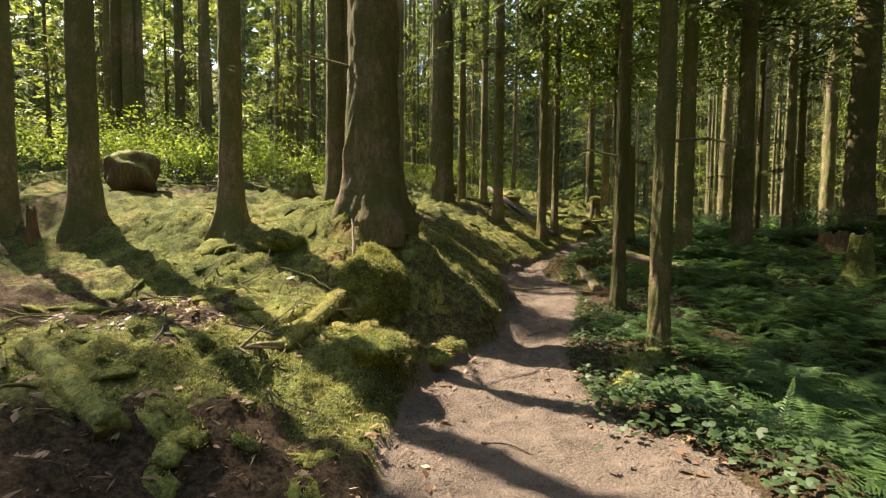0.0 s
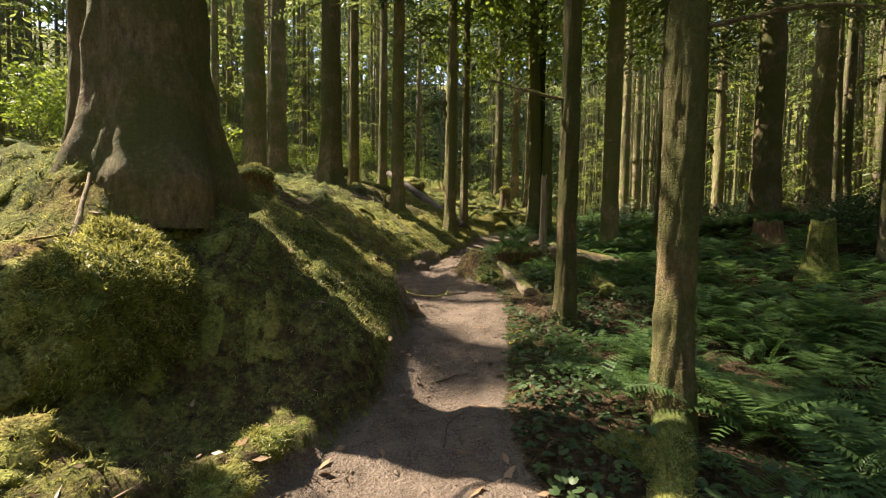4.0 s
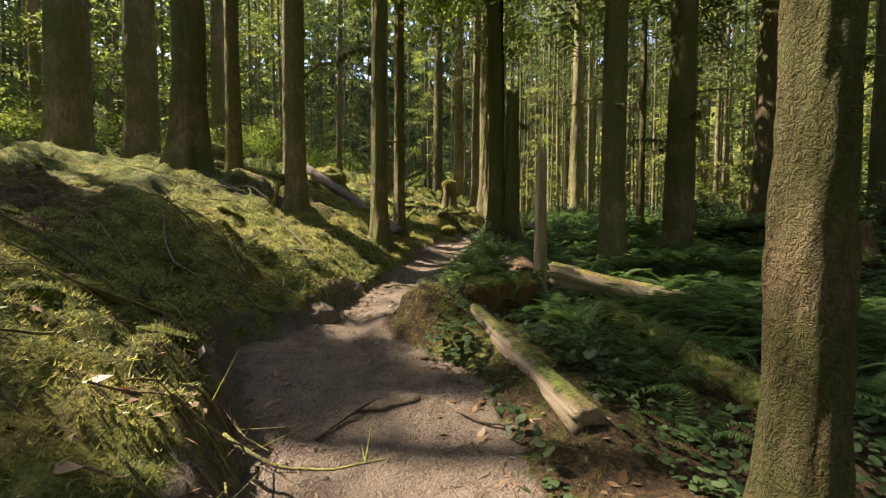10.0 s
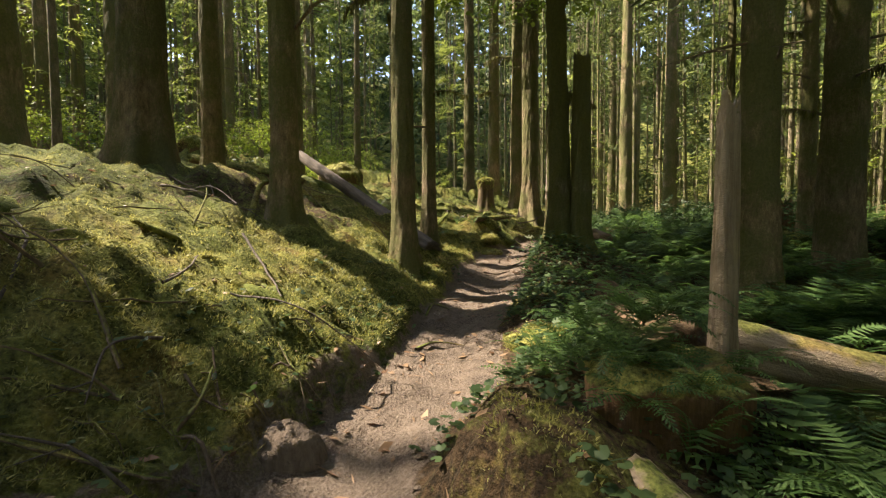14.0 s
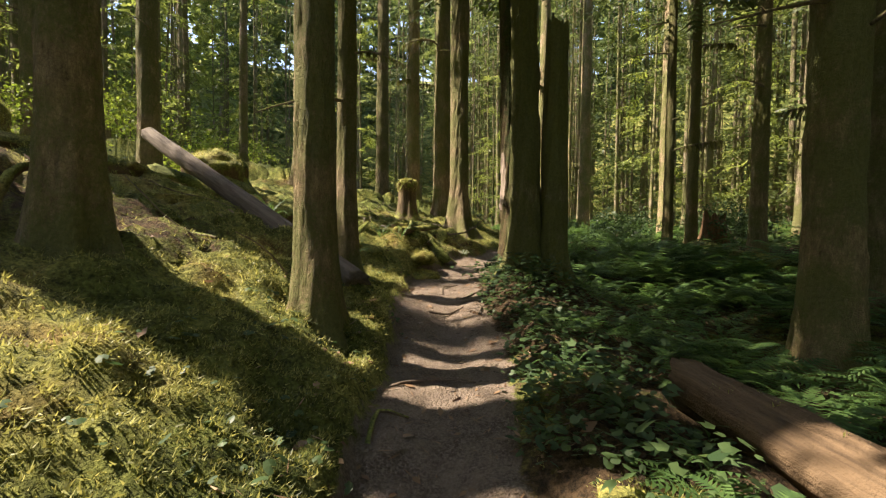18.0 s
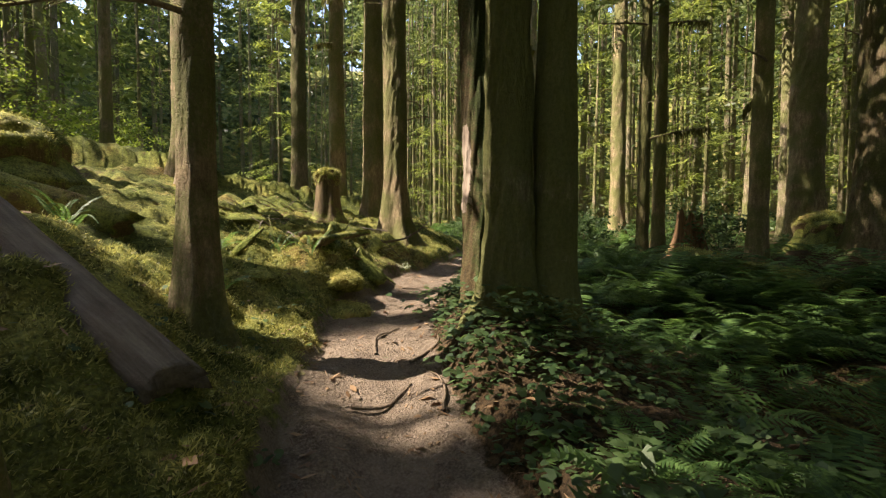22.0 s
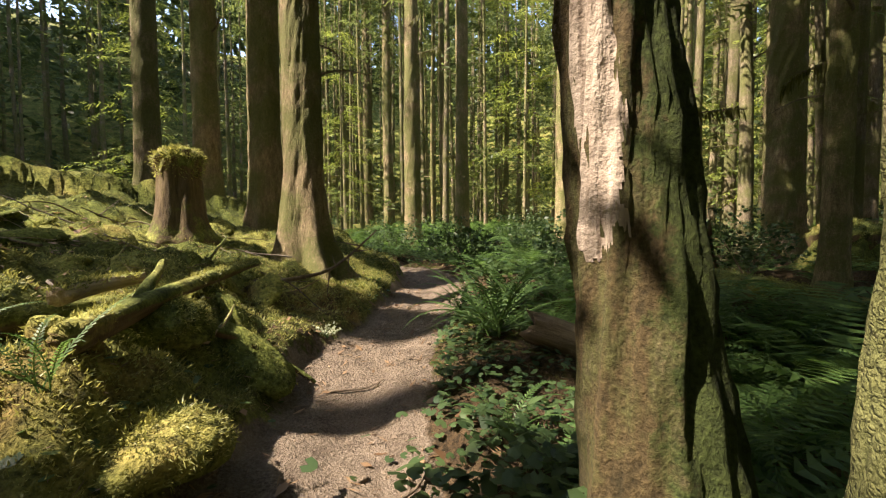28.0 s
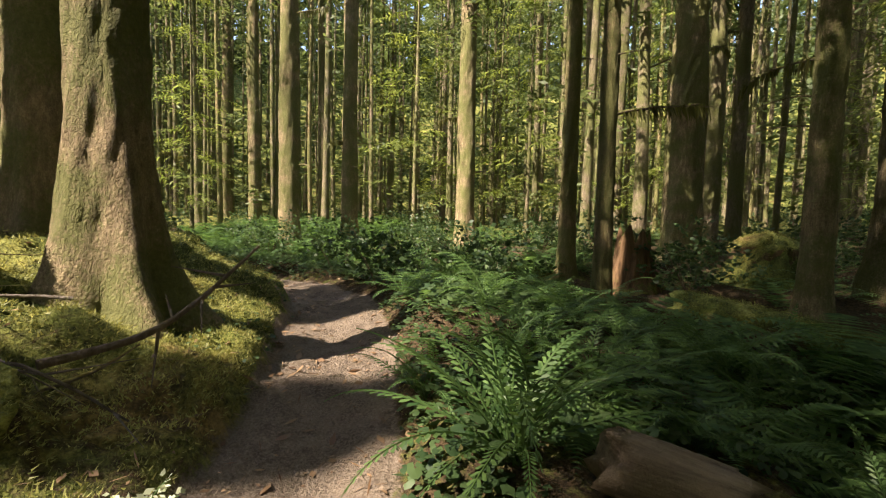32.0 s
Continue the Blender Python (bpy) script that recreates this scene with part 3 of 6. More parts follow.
def trunk_mesh(name, mat, h, r0, flare=0.5, lean=(0, 0), amp=0.05, segs=40, seed=0, roots=5, bow=0.0, ring_low=0.07, bottom=-0.6):
    """A tapered trunk from 0.5 m under the ground: root flare, uneven bark plates."""
    z = [bottom]
    while z[-1] < h:
        z.append(z[-1] + (ring_low if z[-1] < 7 else 0.9))
    z = np.array(z)
    th = np.arange(segs) / segs * 2 * np.pi
    zz, tt = np.meshgrid(z, th, indexing="ij")
    cx, cy = np.cos(tt), np.sin(tt)
    r = trunk_radius(zz, tt, h, r0, flare, amp, seed, roots)
    bx = lean[0] * zz + bow * np.sin(zz * 0.35 + seed) * (zz > 0)
    by = lean[1] * zz + bow * np.cos(zz * 0.29 + seed) * (zz > 0)
    v = np.stack([r * cx + bx, r * cy + by, zz], -1).reshape(-1, 3)
    return mesh_from(name, v, rings_to_faces(len(z), segs), mat)


def spray_bank(rng, n, size, droop=0.25, k=7):
    """Flat conifer sprays about the origin: a twig with leaflets either side, n of them, as triangles."""
    pieces = []
    for _ in range(n):
        s = np.linspace(0.08, 1, k)
        v, f = [], []
        for i, u in enumerate(s):
            wdt = size * 0.42 * (1 - 0.75 * u) * rng.uniform(0.7, 1.2)
            for side in (-1, 1):
                a = np.array([u * size, 0, -droop * size * u * u])
                tip = a + np.array([wdt * 0.65, side * wdt, -wdt * rng.uniform(0.1, 0.5)])
                m = a + np.array([wdt * 0.6, side * wdt * 0.35, -0.02 * size])
                a2 = a + np.array([size * 0.10, 0, -0.02 * size])
                j = len(v)
                v += [a, m, tip, a2]
                f += [[j, j + 1, j + 2], [j, j + 2, j + 3]]
        pieces.append((np.array(v), np.array(f)))
    return pieces


def rot(az, tilt, roll=0.0):
    return np.array(Euler((roll, tilt, az)).to_matrix())


def crown_mesh(name, mat, low, high, reach, limbs, sprays, size, seed, k=7):
    """The leafy boughs of a conifer: limbs of sprays all round, longer low down, with gaps."""
    rng = np.random.default_rng(seed)
    bank = spray_bank(rng, 6, 1.0, 0.25, k)
    out = []
    for i in range(limbs):
        u = rng.random() ** 1.15
        z0 = low + (high - low) * u
        ln = reach * (1 - 0.72 * u) * rng.uniform(0.5, 1.1)
        az = rng.uniform(0, 2 * np.pi)
        dip = rng.uniform(0.05, 0.40)
        for j in range(sprays):
            s = (j + rng.uniform(0.2, 1)) / sprays
            if s < 0.22:
                continue
            c = np.array([s * ln, 0, -dip * s * s * ln + 0.15 * s])
            v, f = bank[rng.integers(6)]
            side = rng.choice((-1, 1))
            m = rot(side * rng.uniform(0.3, 1.1), rng.uniform(-0.1, 0.5), rng.uniform(-0.5, 0.5))
            p = (v * size * rng.uniform(0.6, 1.25) * (1.1 - 0.4 * s)) @ m.T + c
            a = rot(az, 0)
            out.append((p @ a.T + np.array([0, 0, z0]), f))
    v, f = joined(out)
    return mesh_from(name, v, f, mat, smooth=False)


def limb_mesh(name, mat, r_at, low, high, count, ln, seed, up=0.1, moss=False):
    """Bare dead branch stubs and limbs round a trunk."""
    rng = np.random.default_rng(seed)
    out = []
    for i in range(count):
        z0 = rng.uniform(low, high)
        az = rng.uniform(0, 2 * np.pi)
        k = ln * rng.uniform(0.25, 1.0)
        d = np.array([math.cos(az), math.sin(az)])
        n = 6
        s = np.linspace(0, 1, n)
        p = np.zeros((n, 3))
        bend = rng.uniform(-0.35, 0.25)
        p[:, 0] = d[0] * (r_at * 0.6 + s * k) + 0.12 * k * np.sin(s * 5 + i)
        p[:, 1] = d[1] * (r_at * 0.6 + s * k) + 0.12 * k * np.cos(s * 4 + i)
        p[:, 2] = z0 + up * s * k + bend * s * s * k
        v, f = tube(p, (0.012 + 0.012 * k) * (1 - 0.75 * s), 5, 0.25, i, 4.0, cap=False)
        out.append((v, f))
    v, f = joined(out)
    return mesh_from(name, v, f, mat)


# ---- trees ----
def leaf_cloud(rng, centres, sizes, per, leaf, slim=0.3):
    """Loose leaf quads round centres: two triangles each, turned any way."""
    n = len(centres) * per
    c = np.repeat(centres, per, 0)
    s = np.repeat(sizes, per, 0)
    q = rng.normal(0, 1, (n, 3))
    q *= (rng.random(n) ** 0.4 / np.linalg.norm(q, axis=1))[:, None]
    p = c + q * s[:, None] * np.array([1, 1, 0.75])
    a = rng.normal(0, 1, (n, 3)) * np.array([1, 1, 0.5])
    a /= np.linalg.norm(a, axis=1)[:, None]
    b = np.cross(a, rng.normal(0, 1, (n, 3)))
    b /= np.linalg.norm(b, axis=1)[:, None] + 1e-9
    k = (leaf * rng.uniform(0.6, 1.3, n))[:, None]
    v = np.stack([p, p + a * k * 0.45 + b * k * slim, p + a * k, p + a * k * 0.45 - b * k * slim], 1).reshape(-1, 3)
    i = np.arange(n)[:, None] * 4
    return v, np.concatenate([i + np.array([[0, 1, 2]]), i + np.array([[0, 2, 3]])])


def oriented(p, q):
    """A pose at p whose z axis points to q."""
    d = Vector(q) - Vector(p)
    return Matrix.Translation(p) @ d.to_track_quat("Z", "Y").to_matrix().to_4x4()


def limb_data(seed, drape=0.0):
    """One bare limb along +x, with side twigs and, if draped, strands of hanging moss."""
    rng = np.random.default_rng(seed)
    s = np.linspace(0, 1, 9)
    p = np.stack([s, 0.10 * np.sin(s * 4 + seed), 0.12 * s - rng.uniform(0.15, 0.42) * s * s], -1)
    out = [tube(p, 0.020 * (1 - 0.8 * s) + 0.003, 6, 0.3, seed, 6.0, cap=False)]
    for i in range(7):
        u = rng.uniform(0.25, 0.95)
        c = np.array([np.interp(u, s, p[:, k]) for k in range(3)])
        w = np.linspace(0, 1, 5)
        ln = 0.35 * (1.15 - u) * rng.uniform(0.6, 1.3)
        a = rng.choice((-1, 1)) * rng.uniform(0.5, 1.1)
        q = c + np.stack([w * ln * math.cos(a), w * ln * math.sin(a), -0.3 * w * w * ln + rng.uniform(-0.1, 0.2) * w * ln], -1)
        out.append(tube(q, 0.007 * (1 - 0.8 * w) + 0.001, 4, 0, cap=False))
    v, f = joined(out)
    limb = mesh_from("limb", v, f, WOOD_TWIG)
    if not drape:
        return limb, None
    vs, fs = [], []
    for i in range(110):
        u = rng.uniform(0.12, 1)
        c = np.array([np.interp(u, s, p[:, k]) for k in range(3)]) + rng.normal(0, 0.018, 3)
        ln = drape * rng.uniform(0.25, 1.0)
        w = rng.uniform(0.006, 0.018)
        a = rng.uniform(0, np.pi)
        e = np.array([math.cos(a), math.sin(a), 0]) * w
        n = len(vs)
        tip = c + np.array([rng.normal(0, 0.02), rng.normal(0, 0.02), -ln])
        vs += [c - e, c + e, (c + tip) / 2 + e * 1.3, tip]
        fs += [[n, n + 1, n + 2], [n, n + 2, n + 3]]
    return limb, mesh_from("hanging_moss", np.array(vs), np.array(fs), MOSS_HANG, smooth=False)


MOSS_HANG = leaf_material("hanging_moss", (0.050, 0.055, 0.014), (0.150, 0.150, 0.045), 0.4, 2.0)
LIMB_KINDS = [limb_data(k) for k in range(4)] + [limb_data(k, 0.22) for k in range(4, 7)]


def add_limbs(top, r, rng, count, low, high, ln, draped=0.3):
    for i in range(count):
        k = rng.integers(4, 7) if rng.random() < draped else rng.integers(0, 4)
        limb, moss = LIMB_KINDS[k]
        z = rng.uniform(low, high)
        az = rng.uniform(0, 360)
        s = ln * rng.uniform(0.35, 1.0)
        a = radians(az)
        m = pose(math.cos(a) * r * 0.75, math.sin(a) * r * 0.75, z, 0, rng.uniform(-18, 12), az) @ Matrix.Scale(s, 4)
        ob = part("dead_limb", limb, top, "bare dead branch", m)
        if moss:
            part("hanging_moss", moss, ob, "hanging strands of moss")


def tree(name, label, x, y, r, h, mat, flare=0.5, lean=(0, 0), amp=0.05, segs=40, roots=5, bow=0.0, limbs=8, ln=1.2, low=2.2, high=9, crown=0, group="forest trees", sink=0.0, bottom=-0.6):
    seed = int(abs(x * 31 + y * 17)) % 997
    rng = np.random.default_rng(seed)
    top = thing(name, label, "tree", group, (x, y, height(x, y) - sink))
    part("trunk", trunk_mesh("trunk", mat, h, r, flare, lean, amp, segs, seed, roots, bow, 0.07 if r > 0.13 else 0.05, bottom), top)
    if limbs:
        add_limbs(top, r, rng, limbs, low, high, ln)
    if crown is not None:
        # crown width shapes the light: narrow over sunlit spots, wide to shade the dell
        slim = 0.45 if shades(x, y, 7 if crown else 11, 30, 3.6) else 1.5 if 3 < x < 14 and y < 17 else 1.0
        part("crown", (CROWNS if crown == 0 else SHADE_CROWNS)[seed % (4 if crown == 0 else 2)], top, "green needle boughs",
             pose(lean[0] * 12, lean[1] * 12, 0, 0, 0, seed * 37 % 360) @ Matrix.Diagonal((slim, slim, 1, 1)))
    return top


CROWNS = [crown_mesh("crown", NEEDLE, 11 + i, 31, 4.0, 34, 7, 1.0, 100 + i, 4) for i in range(4)]
# low boughs above the view, added to shade the ground right of the trail
SHADE_CROWNS = [crown_mesh("crown", NEEDLE, 6.5, 20, 3.2, 60, 8, 0.85, 150 + i, 5) for i in range(2)]
# young hemlock boughs, their green brightened in place of sunlight
UNDER = [crown_mesh("crown", SUN_TINT_NEEDLE, 1.2, 9.5, 2.7, 70, 9, 0.52, 200 + i, 4) for i in range(3)]

SPRUCE = "tall spruce with brown flaky bark and moss at its foot"
ALDER = "slender mossy trunk with rough brown bark"
BIG = [
    ("spruce_tree", "very thick spruce on a mossy root mound beside the trail", -0.85, 8.55, 0.44, 38, BARK_SPRUCE, 0.42, 0.045, 96, 5),
    ("spruce_tree", SPRUCE, -1.62, 9.1, 0.17, 30, BARK_SPRUCE, 0.4, 0.05, 32, 4),
    ("spruce_tree", SPRUCE, -3.30, 8.6, 0.19, 30, BARK_SPRUCE, 0.6, 0.05, 40, 5),
    ("spruce_tree", SPRUCE, -6.05, 8.95, 0.225, 32, BARK_SPRUCE, 0.5, 0.05, 36, 5),
    ("spruce_tree", SPRUCE, -7.35, 8.85, 0.15, 28, BARK_SPRUCE, 0.5, 0.05, 28, 5),
    ("spruce_tree", SPRUCE, 0.63, 17.9, 0.31, 36, BARK_SPRUCE, 0.75, 0.05, 56, 5),
    ("spruce_tree", SPRUCE, 1.35, 18.9, 0.16, 30, BARK_SPRUCE, 0.4, 0.05, 32, 5),
    ("spruce_tree", SPRUCE, -1.83, 19.45, 0.34, 36, BARK_SPRUCE, 0.5, 0.05, 44, 5),
    ("spruce_tree", SPRUCE, -1.88, 25.55, 0.40, 36, BARK_SPRUCE, 0.4, 0.05, 40, 5),
    ("spruce_tree", SPRUCE, -4.05, 21.0, 0.36, 36, BARK_SPRUCE, 0.5, 0.05, 40, 5),
    ("spruce_tree", SPRUCE, 2.52, 16.6, 0.17, 30, BARK_SPRUCE, 0.6, 0.06, 44, 5),
    ("spruce_tree", "slim spruce with brown bark on the mossy bank", 4.05, 16.30, 0.150, 30, BARK_ALDER, 0.55, 0.07, 60, 4),
    ("spruce_tree", SPRUCE, 5.15, 18.6, 0.14, 28, BARK_SPRUCE, 0.6, 0.06, 44, 5),
    ("spruce_tree", "tall sunlit spruce with flaky bark and wide roots", 9.70, 22.45, 0.255, 36, BARK_SPRUCE, 0.80, 0.055, 72, 5),
    ("spruce_tree", SPRUCE, 10.16, 24.0, 0.25, 34, BARK_SPRUCE, 0.45, 0.05, 40, 5),
    ("alder_tree", ALDER, 3.60, 8.8, 0.115, 22, BARK_ALDER, 0.5, 0.09, 44, 4),
    ("alder_tree", ALDER, 3.12, 6.45, 0.125, 22, BARK_ALDER, 0.45, 0.09, 52, 4),
    ("spruce_tree", "thick mossy trunk among ferns", 7.95, 14.2, 0.215, 34, BARK_ALDER, 0.35, 0.06, 52, 5),
    ("spruce_tree", SPRUCE, 9.88, 14.4, 0.25, 34, BARK_SPRUCE, 0.35, 0.06, 36, 5),
    ("spruce_tree", SPRUCE, 14.6, 15.4, 0.40, 36, BARK_SPRUCE, 0.4, 0.05, 44, 5),
    ("spruce_tree", "dark spruce trunk with shaggy hanging moss", 19.4, 17.2, 0.40, 36, BARK_SPRUCE, 0.4, 0.08, 40, 5),
    ("spruce_tree", SPRUCE, 13.4, 16.9, 0.15, 26, BARK_SPRUCE, 0.4, 0.07, 32, 5),
    ("spruce_tree", SPRUCE, 6.63, 26.1, 0.34, 36, BARK_SPRUCE, 0.5, 0.05, 44, 5),
    ("spruce_tree", SPRUCE, 9.84, 27.6, 0.24, 34, BARK_SPRUCE, 0.4, 0.05, 36, 5),
    ("spruce_tree", SPRUCE, 9.87, 25.3, 0.21, 34, BARK_SPRUCE, 0.4, 0.05, 36, 5),
    ("alder_tree", ALDER, 16.2, 19.7, 0.16, 24, BARK_ALDER, 0.4, 0.08, 28, 4),
    ("spruce_tree", SPRUCE, 18.3, 27.8, 0.29, 34, BARK_SPRUCE, 0.4, 0.05, 32, 5),
    ("spruce_tree", SPRUCE, 20.05, 26.8, 0.27, 34, BARK_SPRUCE, 0.4, 0.05, 32, 5),
    ("spruce_tree", SPRUCE, 20.5, 23.0, 0.29, 34, BARK_SPRUCE, 0.4, 0.05, 32, 5),
    ("spruce_tree", SPRUCE, 2.8, 23.7, 0.20, 32, BARK_SPRUCE, 0.4, 0.05, 28, 5),
    ("alder_tree", ALDER, 13.9, 19.1, 0.12, 22, BARK_ALDER, 0.4, 0.08, 28, 4),
]
for name, label, x, y, r, h, mat, flare, amp, segs, roots in BIG:
    tree(name, label, x, y, r, h, mat, flare, (0, 0), amp, segs, roots, limbs=6 if r < 0.3 else 4, bottom=-1.9 if r > 0.45 else -0.6, crown=1 if (x > 2 and y < 23.6) or (x, y) == (-0.85, 8.55) else 0)

# tall trees added up the slope only for crowns shading the trail and dell
for px, py, far, wide, tall in ((1.0, 12.7, 14, 1.1, 1.5), (2.2, 7.8, 18, 0.80, 1.0), (4.6, 6.6, 23, 0.9, 2), (0.5, 9.75, 15, 0.70, 0.8), (1.3, 9.2, 18, 0.45, 0.5), (3.6, 18.4, 14, 1.05, 1.0), (6.2, 8.6, 20, 2.4, 6), (6.0, 5.2, 22, 2.4, 6), (-1.7, 2.2, 16, 2.2, 1.5), (8.4, 6.0, 24, 3.4, 6), (13.2, 17.8, 16, 2.0, 6),
                               (4.5, 17.5, 15, 0.85, 1.0), (5.3, 16.7, 18, 0.50, 0.6), (9.2, 21.3, 15, 0.50, 1.2), (8.2, 21.9, 13, 0.50, 0.8), (9.9, 20.8, 19, 0.45, 0.6), (5.5, 10.9, 21, 1.2, 3),
                               (7.8, 15.0, 20, 1.6, 5), (11.2, 17.6, 21, 1.0, 4), (13.0, 22.9, 16, 0.8, 2), (6.0, 19.4, 17, 0.65, 0.6), (7.2, 22.1, 18, 0.60, 0.8)):
    flat = Vector((sun_way.x, sun_way.y)).normalized() * far
    x, y = px + flat.x, py + flat.y
    up = far * math.tan(radians(SUN_EL)) + height(px, py) - height(x, y)
    top = tree("spruce_tree", SPRUCE, x, y, 0.22, up + 8, BARK_SPRUCE, 0.4, (0, 0), 0.05, 28, 5, limbs=4, crown=None)
    part("crown", crown_mesh("crown", NEEDLE, up - (0.4 if wide < 1 else 1.2), up + tall, wide * (0.8 if wide < 1 else 1.2), 60, 7, 0.38 if wide < 1 else 1.1, int(far * 7 + px), 4), top, "green needle boughs")

# the clump of old maples beside the trail, and the leaning one with torn bark
tree("maple_tree", "thick mossy maple stem grown together with its neighbour", 7.20, 17.31, 0.205, 18, BARK_MAPLE, 0.55, (-0.012, 0.012), 0.10, 72, 4, 0.05, limbs=3, low=3, crown=None, group="maple clump")


def torn_tree():
    x, y = 7.55, 17.87
    top = thing("alder_tree", "leaning mossy alder with a torn pale patch of bare wood", "tree", "maple clump", (x, y, height(x, y)))
    lean = (0.074, 0.128)
    trunk = part("trunk", trunk_mesh("trunk", BARK_TORN, 16, 0.195, 0.35, lean, 0.10, 72, 77, 4, 0.02), top)
    # torn patch: a ragged strip of bare wood lying on the trunk, on the side towards the trail
    n, k = 90, 46
    zz, tt = np.meshgrid(np.linspace(0.95, 1.86, n), np.radians(168) + np.linspace(-1.0, 1.0, k), indexing="ij")
    r = trunk_radius(zz, tt, 16, 0.195, 0.35, 0.10, 77, 4)
    u, w = (zz - 0.95) / 0.91, (tt - np.radians(167) - 0.25 * (zz - 1.4)) / 0.52
    depth = 1 - np.abs(2 * u - 1) ** 2.5 - np.abs(w) ** 1.6 + 0.55 * layered(tt * 3.5, zz * 4.0, 14, 4, 0.6)
    r = r + 0.010 * np.clip(depth, -1.2, 0.5) + 0.004 * layered(tt * 14, zz * 4, 4, 3)
    bow = 0.02
    x0 = lean[0] * zz + bow * np.sin(zz * 0.35 + 77)
    y0 = lean[1] * zz + bow * np.cos(zz * 0.29 + 77)
    v = np.stack([r * np.cos(tt) + x0, r * np.sin(tt) + y0, zz], -1).reshape(-1, 3)
    i = (np.arange(n - 1)[:, None] * k + np.arange(k - 1)[None, :]).ravel()
    f = np.stack([i, i + 1, i + k + 1, i + k], -1)
    f = f[depth.ravel()[f].mean(1) > 0.12]
    part("bare_wood", mesh_from("bare_wood", v, f, WOOD_TORN), trunk, "pale pinkish torn bare wood")
    rng = np.random.default_rng(5)
    add_limbs(top, 0.12, rng, 3, 3.0, 7, 1.2, 0.8)


WOOD_TORN = wood_material("torn_bare_wood", (0.120, 0.084, 0.064), (0.430, 0.355, 0.295))
torn_tree()


def maple_crown(x, y, low, high, reach, seed):
    """Broad-leaved boughs added over the maple clump, unseen, to shade the dell."""
    rng = np.random.default_rng(seed)
    n = 170
    a, d = rng.uniform(0, 2 * np.pi, n), reach * np.sqrt(rng.random(n))
    c = np.stack([d * np.cos(a), d * np.sin(a), rng.uniform(low, high, n)], -1)
    return mesh_from("crown", *leaf_cloud(rng, c, rng.uniform(0.35, 0.7, n), 40, 0.15, 0.42), SHRUB, False)


for ob in [o for o in scene.objects if o.get("group") == "maple clump"]:
    part("crown", maple_crown(0, 0, 5.5, 12, 3.6, len(ob.name) + int(ob.location.x * 10)), ob, "broad green maple leaves added for shade")

# the forest around: a few trees built once and set again and again
PROTO = []
for i, (r, h, mat, segs) in enumerate(((0.16, 30, BARK_FAR, 18), (0.24, 34, BARK_SPRUCE, 20), (0.34, 36, BARK_SPRUCE, 22), (0.12, 24, BARK_ALDER, 14), (0.20, 30, BARK_FAR, 18))):
    x, y = ((-24, 44), (-18, 50), (28, 40), (24, 33), (4, 40))[i]
    rng = np.random.default_rng(40 + i)
    top = thing("alder_tree" if mat is BARK_ALDER else "spruce_tree", "far forest tree with a bare straight trunk", "tree", "far forest trees", (x, y, height(x, y)))
    me = trunk_mesh("trunk", mat, h, r, 0.35, (0, 0), 0.06, segs, 60 + i, 5, 0.06, 0.45)
    part("trunk", me, top)
    add_limbs(top, r, rng, 3, 3, 12, 1.6, 0.4)
    part("crown", CROWNS[i % 4], top, "green needle boughs", pose(0, 0, -1.5 if i != 3 else -4, 0, 0, 71 * i))
    PROTO.append(top)


def scatter_forest():
    rng = np.random.default_rng(11)
    taken = [(b[2], b[3]) for b in BIG] + [(7.3, 17.3), (7.6, 18.0)]
    made = 0
    for tries in range(9000):
        x, y = rng.uniform(-48, 66), rng.uniform(-30, 76)
        near = float(np.hypot(LINE[:, 0] - x, LINE[:, 1] - y).min())
        d = float(trail_coords([x], [y])[0][0])
        if near < (7.5 if d < 0 else 8.5 if y > 11 else 6.0) or np.hypot(x - 6, y - 15) > 58:
            continue
        # the thin bright gap over the left hand slope, and the open dell on the right
        if d < 0 and x < 3 - 0.2 * (y - 20) and y < 30 and rng.random() < 0.80:
            continue
        if d < 0 and -36 < x < 6 and 18 < y < 56 and rng.random() < 0.6:
            continue
        if shades(x, y, 9, 33, 3.8) or shades(x, y, 2, 33, 0.75):
            continue
        if y < 3 and rng.random() < 0.5:
            continue
        gap = 1.25 if y > 22 else 1.6 if x > 8 else 2.1
        if min((x - a) ** 2 + (y - b) ** 2 for a, b in taken) < gap * gap:
            continue
        if rng.random() > 0.62 and np.hypot(x - 6, y - 15) > 34:
            continue
        taken.append((x, y))
        k = rng.choice(5, p=(0.34, 0.14, 0.05, 0.30, 0.17))
        s = rng.uniform(0.8, 1.2)
        copy_thing(PROTO[k], pose(x, y, height(x, y) - 0.1, 0, 0, rng.uniform(0, 360)) @ Matrix.Diagonal((s, s, rng.uniform(0.9, 1.1), 1)))
        made += 1
        if made >= 225:
            break


scatter_forest()


